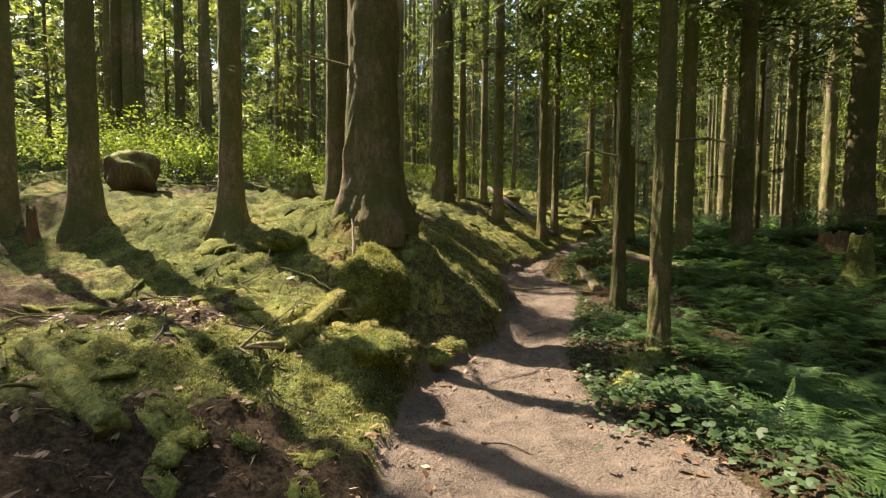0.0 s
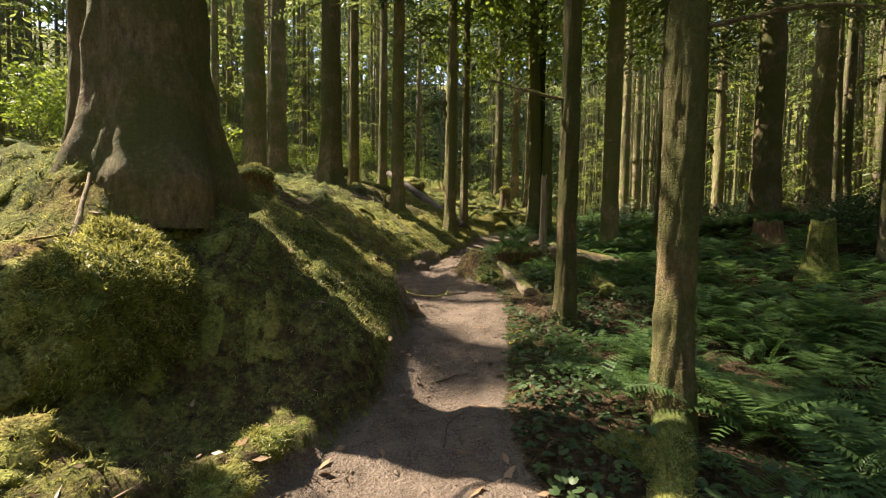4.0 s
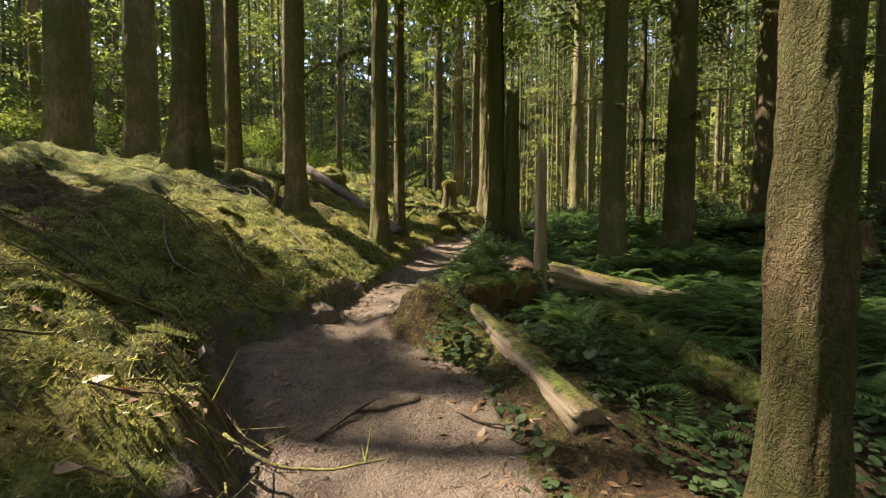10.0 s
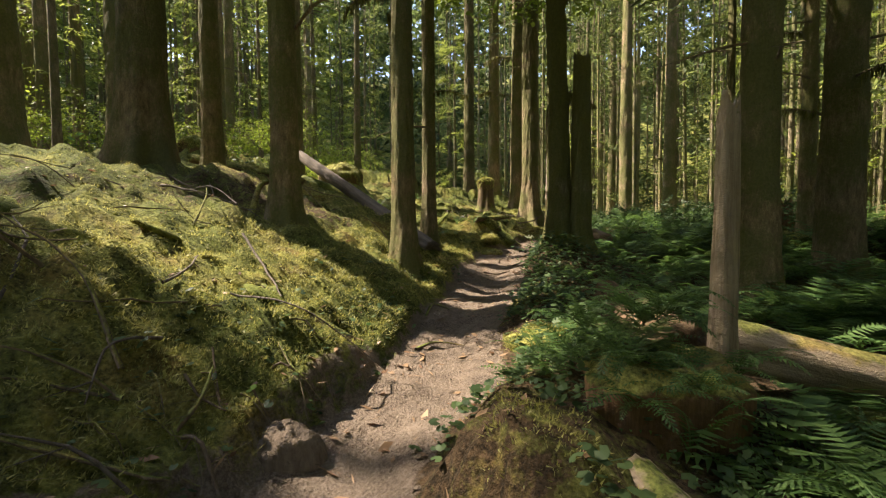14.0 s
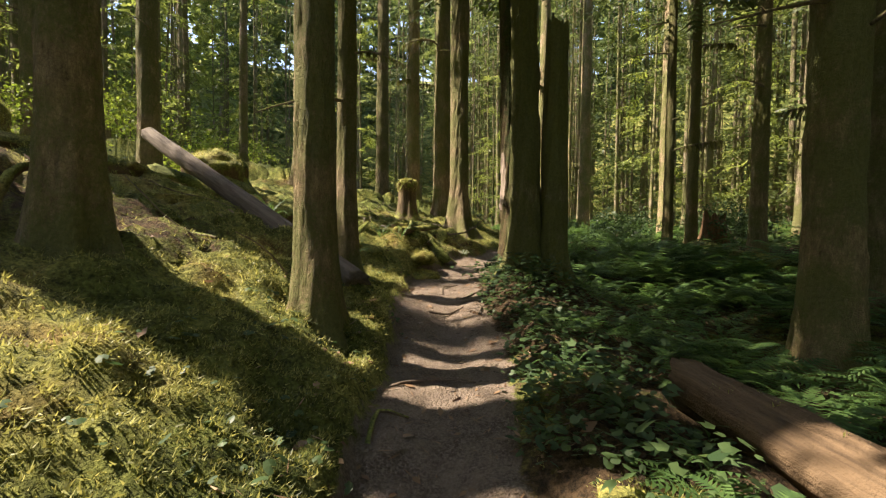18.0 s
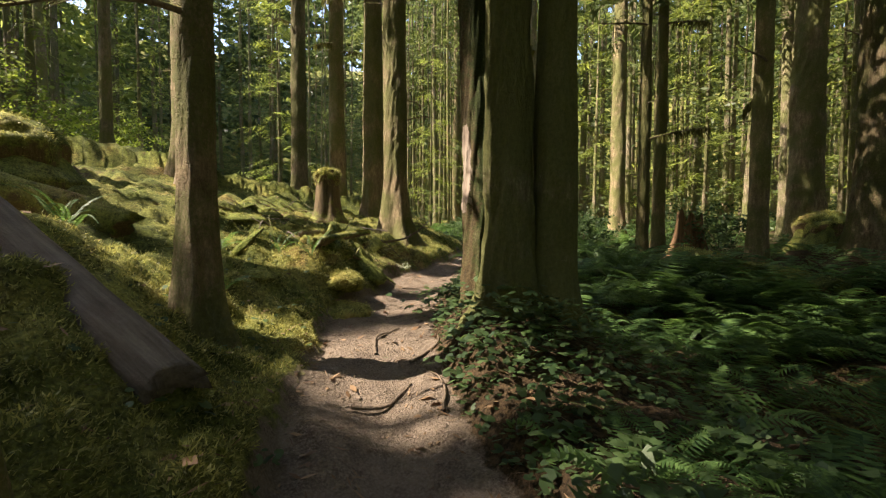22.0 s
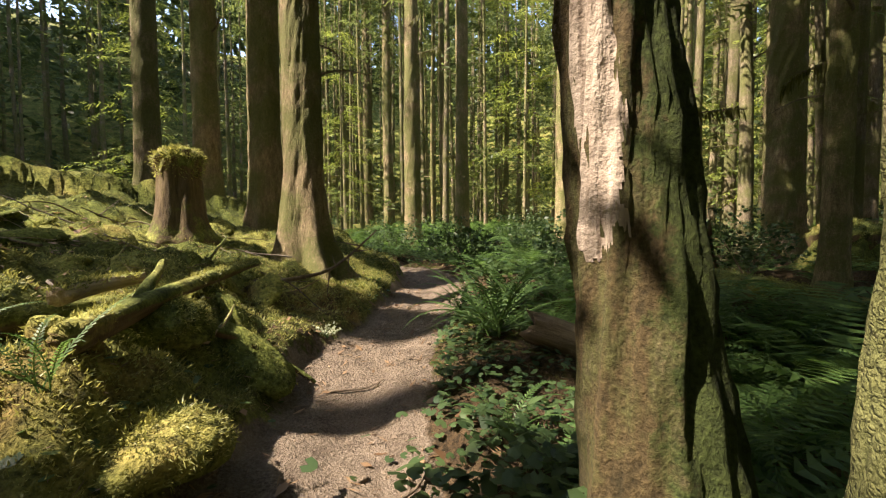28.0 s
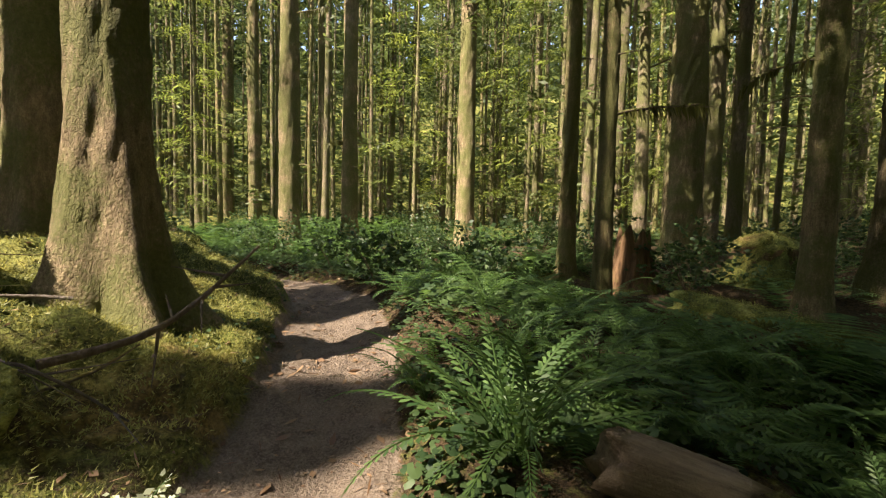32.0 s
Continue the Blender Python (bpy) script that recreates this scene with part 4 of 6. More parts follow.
def slope_trees():
    """Slender close-set trunks with thin crowns, far off between the single trees."""
    rng = np.random.default_rng(19)
    spots = [(b[2], b[3]) for b in BIG]
    th = np.arange(9) / 9 * 2 * np.pi
    zz = np.array([-0.5, 0.1, 0.6, 3, 7, 12, 18, 26])
    trunks, centres = [], []
    for tries in range(7000):
        x, y = rng.uniform(-26, 42), rng.uniform(2, 56)
        d = float(trail_coords([x], [y])[0][0])
        if not (d < -7.5 and y > 17 or d > 9.5) or shades(x, y, 9, 33, 1.3) or shades(x, y, 1, 33, 0.5):
            continue
        if min((x - p) ** 2 + (y - q) ** 2 for p, q in spots) < 1.35 ** 2:
            continue
        spots.append((x, y))
        z0 = height(x, y)
        r = rng.uniform(0.07, 0.18)
        rr = r * np.clip(1 - zz / 30, 0.1, 1) * (1 + 0.4 * np.exp(-np.maximum(zz, 0) / 0.4))
        lean = rng.normal(0, 0.012, 2)
        wob = 1 + 0.08 * rng.normal(0, 1, (len(zz), 9))
        v = np.stack([x + lean[0] * zz[:, None] + rr[:, None] * wob * np.cos(th), y + lean[1] * zz[:, None] + rr[:, None] * wob * np.sin(th), z0 + zz[:, None] + 0 * th], -1).reshape(-1, 3)
        trunks.append((v, rings_to_faces(len(zz), 9)))
        for k in range(9):
            up, a = rng.uniform(8 if d > 0 else 11, 24), rng.uniform(0, 6.3)
            centres.append((x + 0.8 * math.cos(a), y + 0.8 * math.sin(a), z0 + up))
        if len(trunks) >= 300:
            break
    tagged(new("far_trunks", mesh_from("far_trunks", *joined(trunks), BARK_FAR)), "close-set slender far trunks on the slopes", "trees", kind="stuff")
    centres = np.array(centres)
    v, f = leaf_cloud(rng, centres, rng.uniform(0.5, 1.0, len(centres)), 18, 0.36, 0.15)
    tagged(new("far_boughs", mesh_from("far_boughs", v, f, NEEDLE, False)), "thin green crowns of the far slender trees", "foliage", kind="stuff")


slope_trees()


def young_trees():
    """Young hemlocks whose boughs reach down to the ground."""
    spots = [(-14, 17.5, 1.1), (-11.5, 20.5, 1.1), (-16, 22, 1.2), (-8.5, 25.5, 1.1), (-13, 27, 1.2), (-18, 14, 1.2), (-5.0, 31, 1.1), (-20, 19, 1.2), (-10, 31, 1.2), (-1.0, 34, 1.1), (-15.5, 12, 1.0),
             (3.0, 31, 0.9), (19.5, 33, 0.9), (27, 22, 1.2), (26, 27, 1.2), (24, 17, 1.0), (30, 19, 1.3), (29, 31, 1.2), (21, 12.5, 0.9), (25, 10, 1.1), (17, 9, 0.8),
             (33, 25, 1.3), (34, 14, 1.3), (14, 40, 1.2), (7, 37, 1.0), (-17, 27, 1.4), (-19, 17, 1.4), (-13, 10.5, 1.0), (20, 4, 1.0), (15, -3, 1.1)]
    first = None
    for i, (x, y, s) in enumerate(spots):
        m = pose(x, y, height(x, y) - 0.05, 0, 0, i * 67) @ Matrix.Scale(s, 4)
        if i < 3:
            top = thing("young_hemlock", "young hemlock with drooping green boughs, sunlight painted into their colour", "tree", "young hemlocks")
            part("trunk", trunk_mesh("trunk", BARK_FAR, 10, 0.075, 0.3, (0, 0), 0.06, 12, 90 + i, 4, 0.03), top)
            part("crown", UNDER[i], top, "drooping green boughs")
            top.matrix_world = m
            YOUNG.append(top)
        else:
            copy_thing(YOUNG[i % 3], m)


YOUNG = []
young_trees()


# ---- far woods and shrubs ----
def far_woods():
    rng = np.random.default_rng(21)
    out = []
    for n, lo, hi, top, size, per, leaf, slim in ((2100, 44, 70, 28, 3.2, 40, 1.0, 0.18), (2200, 77, 98, 50, 6.0, 30, 2.8, 0.26)):
        az = rng.uniform(0, 2 * np.pi, n)
        d = rng.uniform(lo, hi, n)
        x, y = 6 + d * np.cos(az), 14 + d * np.sin(az)
        z = ground_parts(x, y)[0] + rng.random(n) ** 0.9 * top
        out.append(leaf_cloud(rng, np.stack([x, y, z], -1), rng.uniform(0.5, 1.05, n) * size, per, leaf, slim))
    v, f = joined(out)
    # light painted by side: paler needles towards the sun, dark ones elsewhere
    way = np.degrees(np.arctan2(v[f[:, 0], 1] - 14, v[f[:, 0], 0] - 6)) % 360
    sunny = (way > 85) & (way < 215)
    for name, label, mat, some in (("far_woods", "dense dark green conifer woods on the far slopes", NEEDLE_FAR, ~sunny), ("sunlit_woods", "woods on the far slope, sunlight painted in as pale green", SUN_TINT_NEEDLE, sunny)):
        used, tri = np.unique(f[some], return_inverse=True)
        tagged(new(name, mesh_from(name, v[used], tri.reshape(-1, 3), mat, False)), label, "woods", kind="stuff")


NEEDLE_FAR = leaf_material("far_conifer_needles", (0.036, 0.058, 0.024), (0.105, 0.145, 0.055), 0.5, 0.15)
far_woods()


def shrub(x, y, s, mat, label, seed):
    rng = np.random.default_rng(seed)
    z = height(x, y)
    top = thing("shrub", label, "shrub", "undergrowth shrubs", (x, y, z))
    stems = []
    for i in range(7):
        a = rng.uniform(0, 2 * np.pi)
        w = np.linspace(0, 1, 5)
        ln = s * rng.uniform(0.6, 1.0)
        stems.append(tube(np.stack([w * ln * 0.5 * math.cos(a), w * ln * 0.5 * math.sin(a), w * ln * 0.95 - 0.08], -1), 0.012 * (1 - 0.7 * w), 4, cap=False))
    v, f = joined(stems)
    part("stem", mesh_from("stem", v, f, WOOD_TWIG), top)
    n = int(70 * s)
    c = rng.normal(0, 0.42 * s, (n, 3)) * np.array([1, 1, 0.55]) + np.array([0, 0, 0.62 * s])
    c[:, 2] = np.maximum(c[:, 2], 0.12)
    v, f = leaf_cloud(rng, c, np.full(n, 0.16 * s), 16, 0.085)
    tagged(part("foliage", mesh_from("foliage", v, f, mat, False), top), kind="stuff")


for i, (x, y, s) in enumerate(((-6.6, 14.2, 1.5), (-7.6, 15.0, 1.7), (-5.4, 15.0, 1.4), (-8.8, 14.0, 1.5), (-4.0, 15.5, 1.3), (-6.0, 16.8, 1.6), (-11, 13.0, 1.6), (-2.6, 15.8, 0.9), (-10.2, 15.6, 1.7), (0.3, 27.5, 1.5), (2.2, 29.5, 1.7), (-1.6, 30.0, 1.6), (4.2, 30.5, 1.5), (-3.8, 26.5, 1.5), (1.0, 33.0, 1.8), (6.0, 32.5, 1.5), (-6.5, 27.5, 1.7), (3.4, 26.6, 0.8))):
    shrub(x, y, s, SHRUB, "bright yellow-green sunlit leafy shrub", 300 + i)
for i, (x, y, s) in enumerate(((13.5, 20.6, 0.9), (15.5, 21.5, 1.0), (17.2, 19.0, 1.1), (13.0, 22.0, 0.8), (15.0, 24.0, 1.0), (12.6, 26.4, 0.9), (17.5, 23.0, 1.1), (15.0, 17.8, 0.9), (17.6, 15.2, 1.0),
                               (11.6, 11.2, 0.9), (14.0, 12.0, 1.1), (10.2, 8.2, 0.9), (13.0, 9.4, 1.0), (8.2, 5.6, 0.8), (19.5, 20.6, 1.2), (21.5, 25.0, 1.2), (16.5, 27.0, 1.1), (14.3, 29.0, 1.0))):
    shrub(x, y, s, HERB, "leafy green undergrowth shrub", 340 + i)


def woodland_fill():
    """Boughs and undergrowth between the far trunks, too many to count."""
    rng = np.random.default_rng(33)
    def ring(n, lo, hi):
        az, d = rng.uniform(0, 2 * np.pi, n), np.sqrt(rng.uniform(lo * lo, hi * hi, n))
        x, y = 6 + d * np.cos(az), 15 + d * np.sin(az)
        z, _, _, off, _ = ground_parts(x, y)
        keep = np.where(off < 0, np.abs(off) > 9, np.abs(off) > 10)
        return x[keep], y[keep], z[keep]
    x, y, z = ring(2600, 17, 46)
    up = 1.0 + rng.random(len(x)) ** 1.3 * 17
    spots = np.array(SUNLIT)
    flat = np.array([sun_way.x, sun_way.y])
    q = np.stack([x, y], -1)[:, None, :] - spots[None]
    along = (q @ flat) / (flat @ flat)
    miss = np.linalg.norm(q - along[..., None] * flat, axis=2)
    open_sky = ~((along > 0) & (np.abs(along * sun_way.z - up[:, None] - 1) < 2.2) & (miss < 1.5)).any(1)
    x, y, z, up = x[open_sky], y[open_sky], z[open_sky], up[open_sky]
    v, f = leaf_cloud(rng, np.stack([x, y, z + up], -1), rng.uniform(0.5, 1.3, len(x)), 46, 0.36, 0.15)
    # boughs left of the trail take the paler needles, imitating sun on them
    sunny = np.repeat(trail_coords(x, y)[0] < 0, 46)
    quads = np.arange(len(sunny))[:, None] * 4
    for name, label, mat, some in (("hemlock_boughs", "loose dark green hemlock boughs between the far trunks", NEEDLE, ~sunny), ("sunlit_boughs", "boughs beyond the mossy slope, sunlight painted in as pale green", SUN_TINT_NEEDLE, sunny)):
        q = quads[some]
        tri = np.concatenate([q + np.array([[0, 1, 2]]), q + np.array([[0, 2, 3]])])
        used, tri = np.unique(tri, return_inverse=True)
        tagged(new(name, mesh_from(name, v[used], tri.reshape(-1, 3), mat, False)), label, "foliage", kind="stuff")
    x, y, z = ring(5200, 13, 60)
    v, f = leaf_cloud(rng, np.stack([x, y, z + 0.25], -1), rng.uniform(0.4, 0.9, len(x)), 19, 0.20, 0.22)
    tagged(new("far_undergrowth", mesh_from("far_undergrowth", v, f, HERB, False)), "low green undergrowth covering the far forest floor", "undergrowth", kind="stuff")


woodland_fill()


# ---- logs, stumps and stones ----
def log_mesh(name, mat, ln, r0, r1, seed, segs=28, rough=0.10, bend=0.0, hollow=True):
    """A fallen stem along +z with lumps and splintered ends."""
    rng = np.random.default_rng(seed)
    n = max(8, int(ln / 0.06))
    z = np.linspace(0, ln, n)
    th = np.arange(segs) / segs * 2 * np.pi
    zz, tt = np.meshgrid(z, th, indexing="ij")
    r = (r0 + (r1 - r0) * zz / ln) * (1 + rough * layered(np.cos(tt) * 1.3 + seed, np.sin(tt) * 1.3 + zz * 1.1, seed, 3) + 0.5 * rough * layered(np.cos(tt) * 5, np.sin(tt) * 5 + zz * 3.5, seed + 9, 2))
    jag = 0.5 * r0 * layered(np.cos(th) * 2.5 + 3, np.sin(th) * 2.5, seed + 3, 2)
    w = np.minimum(zz, ln - zz)
    zz = zz + jag[None, :] * np.exp(-w / (0.5 * r0)) * np.where(zz > ln / 2, 1, -1)
    x = r * np.cos(tt) + bend * np.sin(zz / ln * np.pi)
    v = np.stack([x, r * np.sin(tt), zz], -1).reshape(-1, 3)
    f = rings_to_faces(n, segs)
    # end faces, sunk in the middle
    a = v[:segs].mean(0) + (0, 0, 0.25 * r0)
    b = v[-segs:].mean(0) - (0, 0, 0.25 * r1)
    m = len(v)
    v = np.concatenate([v, [a], [b]])
    j = np.arange(segs)
    k = (j + 1) % segs
    t1 = np.stack([k, j, np.full(segs, m)], -1)
    t2 = np.stack([(n - 1) * segs + j, (n - 1) * segs + k, np.full(segs, m + 1)], -1)
    return mesh_from(name, v, [f, np.concatenate([t1, t2])], mat)


def fallen_log(label, p, q, r0, r1, mat, seed, name="fallen_log", rough=0.10, bend=0.0, group="fallen wood", tufts=0):
    ln = (Vector(q) - Vector(p)).length
    ob = new(name, log_mesh(name, mat, ln, r0, r1, seed, rough=rough, bend=bend))
    ob.matrix_world = oriented(p, q)
    tagged(ob, label, "log" if name == "fallen_log" else name.replace("_", " "), group)
    if tufts:
        inv = np.array(ob.matrix_world.inverted().to_3x3())
        up = inv @ np.array([0, 0, 1.0])
        rng = np.random.default_rng(seed)
        z = rng.uniform(0.02, 0.98, tufts) * ln
        keep = soft_noise(z * 1.7, z * 0 + seed, 5) > -0.35
        z = z[keep]
        a0 = math.atan2(up[1], up[0])
        a = a0 + rng.normal(0, 0.75, len(z))
        r = r0 + (r1 - r0) * z / ln
        c = np.stack([r * np.cos(a) + bend * np.sin(z / ln * np.pi), r * np.sin(a), z], -1)
        nrm = np.stack([np.cos(a), np.sin(a), 0 * a], -1)
        v, f = tuft_arrays(rng, c, nrm, 0.020)
        tagged(part("moss", mesh_from("moss", v, f, MOSS, False), ob, "green moss along its top"), kind="stuff")
    return ob


def tuft_arrays(rng, c, nrm, size, blades=7):
    """Small moss shoots standing on points c with normals nrm: slim triangles."""
    n = len(c) * blades
    c = np.repeat(c, blades, 0)
    nrm = np.repeat(nrm, blades, 0)
    d = nrm + rng.normal(0, 0.55, (n, 3))
    d /= np.linalg.norm(d, axis=1)[:, None]
    s = np.cross(d, rng.normal(0, 1, (n, 3)))
    s /= np.linalg.norm(s, axis=1)[:, None] + 1e-9
    ln = (size * rng.uniform(0.6, 1.5, n))[:, None]
    base = c + rng.normal(0, 0.6 * size, (n, 3)) - nrm * 0.2 * size
    v = np.stack([base - s * ln * 0.15, base + d * ln, base + s * ln * 0.15], 1).reshape(-1, 3)
    return v, np.arange(n * 3).reshape(-1, 3)


WOOD_STUMP = wood_material("old_stump_wood", (0.045, 0.032, 0.020), (0.160, 0.115, 0.065), 0.45)
WOOD_BARE = wood_material("bare_brown_log_wood", (0.080, 0.056, 0.038), (0.270, 0.200, 0.135))
WOOD_BROWN = wood_material("brown_rotting_wood", (0.050, 0.033, 0.020), (0.170, 0.112, 0.066))


def on(x, y, up=0.0):
    return (x, y, height(x, y) + up)


fallen_log("weathered grey fallen trunk leaning over the mossy bank", (4.74, 17.12, 1.08), (2.84, 21.65, 3.22), 0.135, 0.115, WOOD_GREY, 3, rough=0.06)
fallen_log("thick mossy log lying behind the grey trunk", on(4.9, 20.6, 0.10), on(2.9, 21.5, 0.2), 0.20, 0.17, WOOD_MOSSY, 4, tufts=500)
fallen_log("long thin mossy log on the slope", on(2.8, 19.0, 0.10), on(0.9, 19.6, 0.15), 0.11, 0.09, WOOD_MOSSY, 5, tufts=300)
fallen_log("short mossy log with a broken pale end", (-1.00, 6.62, 0.42), (-1.22, 5.05, 0.16), 0.115, 0.10, WOOD_MOSSY, 6, tufts=380)
fallen_log("thin mossy log half sunk in moss", on(-2.75, 4.20, 0.05), on(-1.42, 3.18, 0.03), 0.090, 0.075, WOOD_MOSSY, 7, tufts=140)
fallen_log("mossy log by the foot of a slim alder", on(3.05, 6.35, 0.08), on(2.15, 5.35, 0.03), 0.13, 0.11, WOOD_MOSSY, 8, tufts=500)
fallen_log("pale log patched with moss beside the trail", (3.95, 11.95, 0.33), (3.62, 9.85, 0.08), 0.10, 0.115, WOOD_PALE, 9, tufts=110)
fallen_log("old rotting log with pale splintered wood", (5.44, 12.66, 0.58), on(6.7, 11.6, 0.16), 0.17, 0.15, WOOD_PALE, 10, rough=0.16)
fallen_log("long mossy log under ferns", on(5.75, 12.0, 0.06), on(4.65, 9.4, 0.08), 0.14, 0.13, WOOD_MOSSY, 11, tufts=600)
fallen_log("rotting reddish log with splintered bark", (5.80, 14.30, 0.68), (5.18, 12.75, 0.54), 0.165, 0.16, WOOD_BROWN, 12, rough=0.20, tufts=14)
fallen_log("bare brown log with a sawn end beside the trail", (9.43, 19.16, 1.28), (9.53, 18.64, 1.14), 0.138, 0.125, WOOD_BARE, 13, rough=0.07)
fallen_log("large mossy log under ferns", on(13.6, 18.2, 0.12), on(11.3, 15.6, 0.08), 0.24, 0.22, WOOD_MOSSY, 14, tufts=900)
fallen_log("mossy log across the slope", on(6.0, 20.75, 0.08), on(7.9, 21.15, 0.05), 0.09, 0.07, WOOD_MOSSY, 15, tufts=350)
fallen_log("forked mossy limb fallen across the slope", (6.70, 19.93, 1.64), (8.70, 21.90, 1.74), 0.070, 0.042, WOOD_MOSSY, 16, bend=0.06, tufts=420)
fallen_log("short mossy limb lying against a longer one", (6.80, 20.52, 1.74), (7.36, 21.00, 1.76), 0.050, 0.035, WOOD_PALE, 17, bend=0.05, tufts=160)
fallen_log("short mossy log among ferns", on(3.75, 7.45, 0.05), on(4.3, 6.3, 0.08), 0.10, 0.09, WOOD_MOSSY, 18, tufts=200)
fallen_log("thin log lying on the far slope", on(-2.4, 12.6, 0.05), on(-4.2, 12.2, 0.08), 0.09, 0.08, WOOD_MOSSY, 19, tufts=150)
fallen_log("thin brown log on the mossy slope", on(3.0, 13.95, 0.03), on(2.35, 14.1, 0.05), 0.05, 0.04, WOOD_TWIG, 20)


def stump(label, x, y, r, h, mat, seed, cap=0.0, lean=(0, 0), spikes=0.2, segs=48, tufts=600, z=None):
    """A broken stump: flared foot, torn rim, and where it has one a swollen cap of moss."""
    rng = np.random.default_rng(seed)
    z0 = height(x, y) if z is None else z
    top = thing("tree_stump", label, "stump", "old stumps", (x, y, z0))
    n = max(12, int((h + 0.3) / 0.04))
    zz, tt = np.meshgrid(np.linspace(-0.3, h, n), np.arange(segs) / segs * 2 * np.pi, indexing="ij")
    u = np.clip(zz / h, 0, 1)
    rr = r * (1 - 0.25 * u + 0.5 * np.exp(-np.maximum(zz, 0) / (0.5 * r + 0.08))) * (1 + 0.13 * layered(np.cos(tt) * 2 + seed, np.sin(tt) * 2 + zz * 1.2, seed, 3))
    rim = spikes * h * layered(np.cos(tt) * 3 + seed, np.sin(tt) * 3, seed + 4, 2)
    zz = zz + rim * smooth_step((u - 0.55) / 0.45)
    v = np.stack([rr * np.cos(tt) + lean[0] * zz, rr * np.sin(tt) + lean[1] * zz, zz], -1).reshape(-1, 3)
    f = rings_to_faces(n, segs)
    c = v[-segs:].mean(0) - (0, 0, 0.3 * r)
    m = len(v)
    j = np.arange(segs)
    t = np.stack([(n - 1) * segs + j, (n - 1) * segs + (j + 1) % segs, np.full(segs, m)], -1)
    part("body", mesh_from("body", np.concatenate([v, [c]]), [f, t], mat), top)
    if cap:
        k, s = 22, 40
        ph, th = np.meshgrid(np.linspace(-0.5, np.pi / 2, k), np.arange(s) / s * 2 * np.pi, indexing="ij")
        q = cap * (1 + 0.16 * layered(np.cos(th) * 1.6 + seed, np.sin(th) * 1.6 + ph * 1.5, seed + 8, 3))
        cv = np.stack([q * np.cos(ph) * np.cos(th), q * np.cos(ph) * np.sin(th), q * np.sin(ph) * np.where(ph < 0, 1.6, 0.55) + h * 0.90], -1).reshape(-1, 3)
        body = part("moss_cap", mesh_from("moss_cap", cv, rings_to_faces(k, s), WOOD_MOSSY), top, "thick cap of moss")
        sel = rng.integers(0, len(cv), tufts)
        cc = cv[sel]
        nn = cc - np.array([0, 0, h * 0.88])
        nn /= np.linalg.norm(nn, axis=1)[:, None] + 1e-9
        tv, tf = tuft_arrays(rng, cc, nn, 0.032)
        tagged(part("moss", mesh_from("moss", tv, tf, MOSS, False), body), kind="stuff")
    return top


stump("old stump with a swollen cap of moss", 8.52, 23.16, 0.25, 1.05, WOOD_STUMP, 31, cap=0.235, tufts=700, spikes=0.04)
stump("dead broken maple stem with cracked brown bark", 7.50, 17.02, 0.185, 3.35, BARK_MAPLE, 45, spikes=0.05, segs=64)
stump("small broken mossy stump", -3.1, 12.2, 0.2, 0.5, WOOD_MOSSY, 33)
stump("low mossy stump on the bank", -0.55, 11.6, 0.30, 0.45, WOOD_ROT, 34, cap=0.30)
stump("rotten stump hidden under ferns", 4.55, 12.40, 0.30, 0.10, WOOD_ROT, 35)
stump("tall broken snag of bare brown wood", 5.10, 12.44, 0.082, 1.78, WOOD_PALE, 36, spikes=0.07, segs=28)
stump("upturned mossy root plate of a fallen tree", 3.9, 22.6, 0.5, 0.5, WOOD_MOSSY, 37, cap=0.6)
stump("round mossy boulder-like stump", 0.9, 20.8, 0.3, 0.25, WOOD_MOSSY, 38, cap=0.42)
stump("broken thin stump with a jagged top", 6.25, 25.0, 0.10, 1.2, WOOD_PALE, 39, spikes=0.15, segs=24)
stump("dark mossy stump among ferns", 8.9, 9.6, 0.22, 1.0, WOOD_MOSSY, 40, spikes=0.1)
stump("old dark stump overgrown with ferns", 10.4, 11.8, 0.35, 0.7, WOOD_ROT, 41)
stump("rotten reddish stump under ferns", 15.2, 18.6, 0.32, 0.9, WOOD_ROT, 42, spikes=0.25)
stump("small splintered brown stump", -6.65, 8.55, 0.08, 0.50, WOOD_ROT, 43, spikes=0.3, segs=20)
stump("mossy stump in the undergrowth", 16.5, 16.4, 0.5, 0.7, WOOD_MOSSY, 44, cap=0.5)


def stone(label, x, y, rx, ry, rz, mat, seed, turn=0.0, up=0.0, name="rock"):
    k, s = 20, 32
    ph, th = np.meshgrid(np.linspace(-np.pi / 2, np.pi / 2, k), np.arange(s) / s * 2 * np.pi, indexing="ij")
    q = 1 + 0.20 * layered(np.cos(th) * np.cos(ph) * 1.3 + seed, np.sin(th) * np.cos(ph) * 1.3 + np.sin(ph) * 1.7, seed, 3) + 0.04 * layered(np.cos(th) * 7, np.sin(th) * 7 + ph * 5, seed + 2, 2)
    v = np.stack([rx * q * np.cos(ph) * np.cos(th), ry * q * np.cos(ph) * np.sin(th), rz * q * np.sign(np.sin(ph)) * np.abs(np.sin(ph)) ** 0.8], -1).reshape(-1, 3)
    ob = new(name, mesh_from(name, v, rings_to_faces(k, s), mat))
    ob.matrix_world = pose(x, y, height(x, y) + up, 0, 0, turn)
    return tagged(ob, label, name.replace("_", " "), "trail stones")


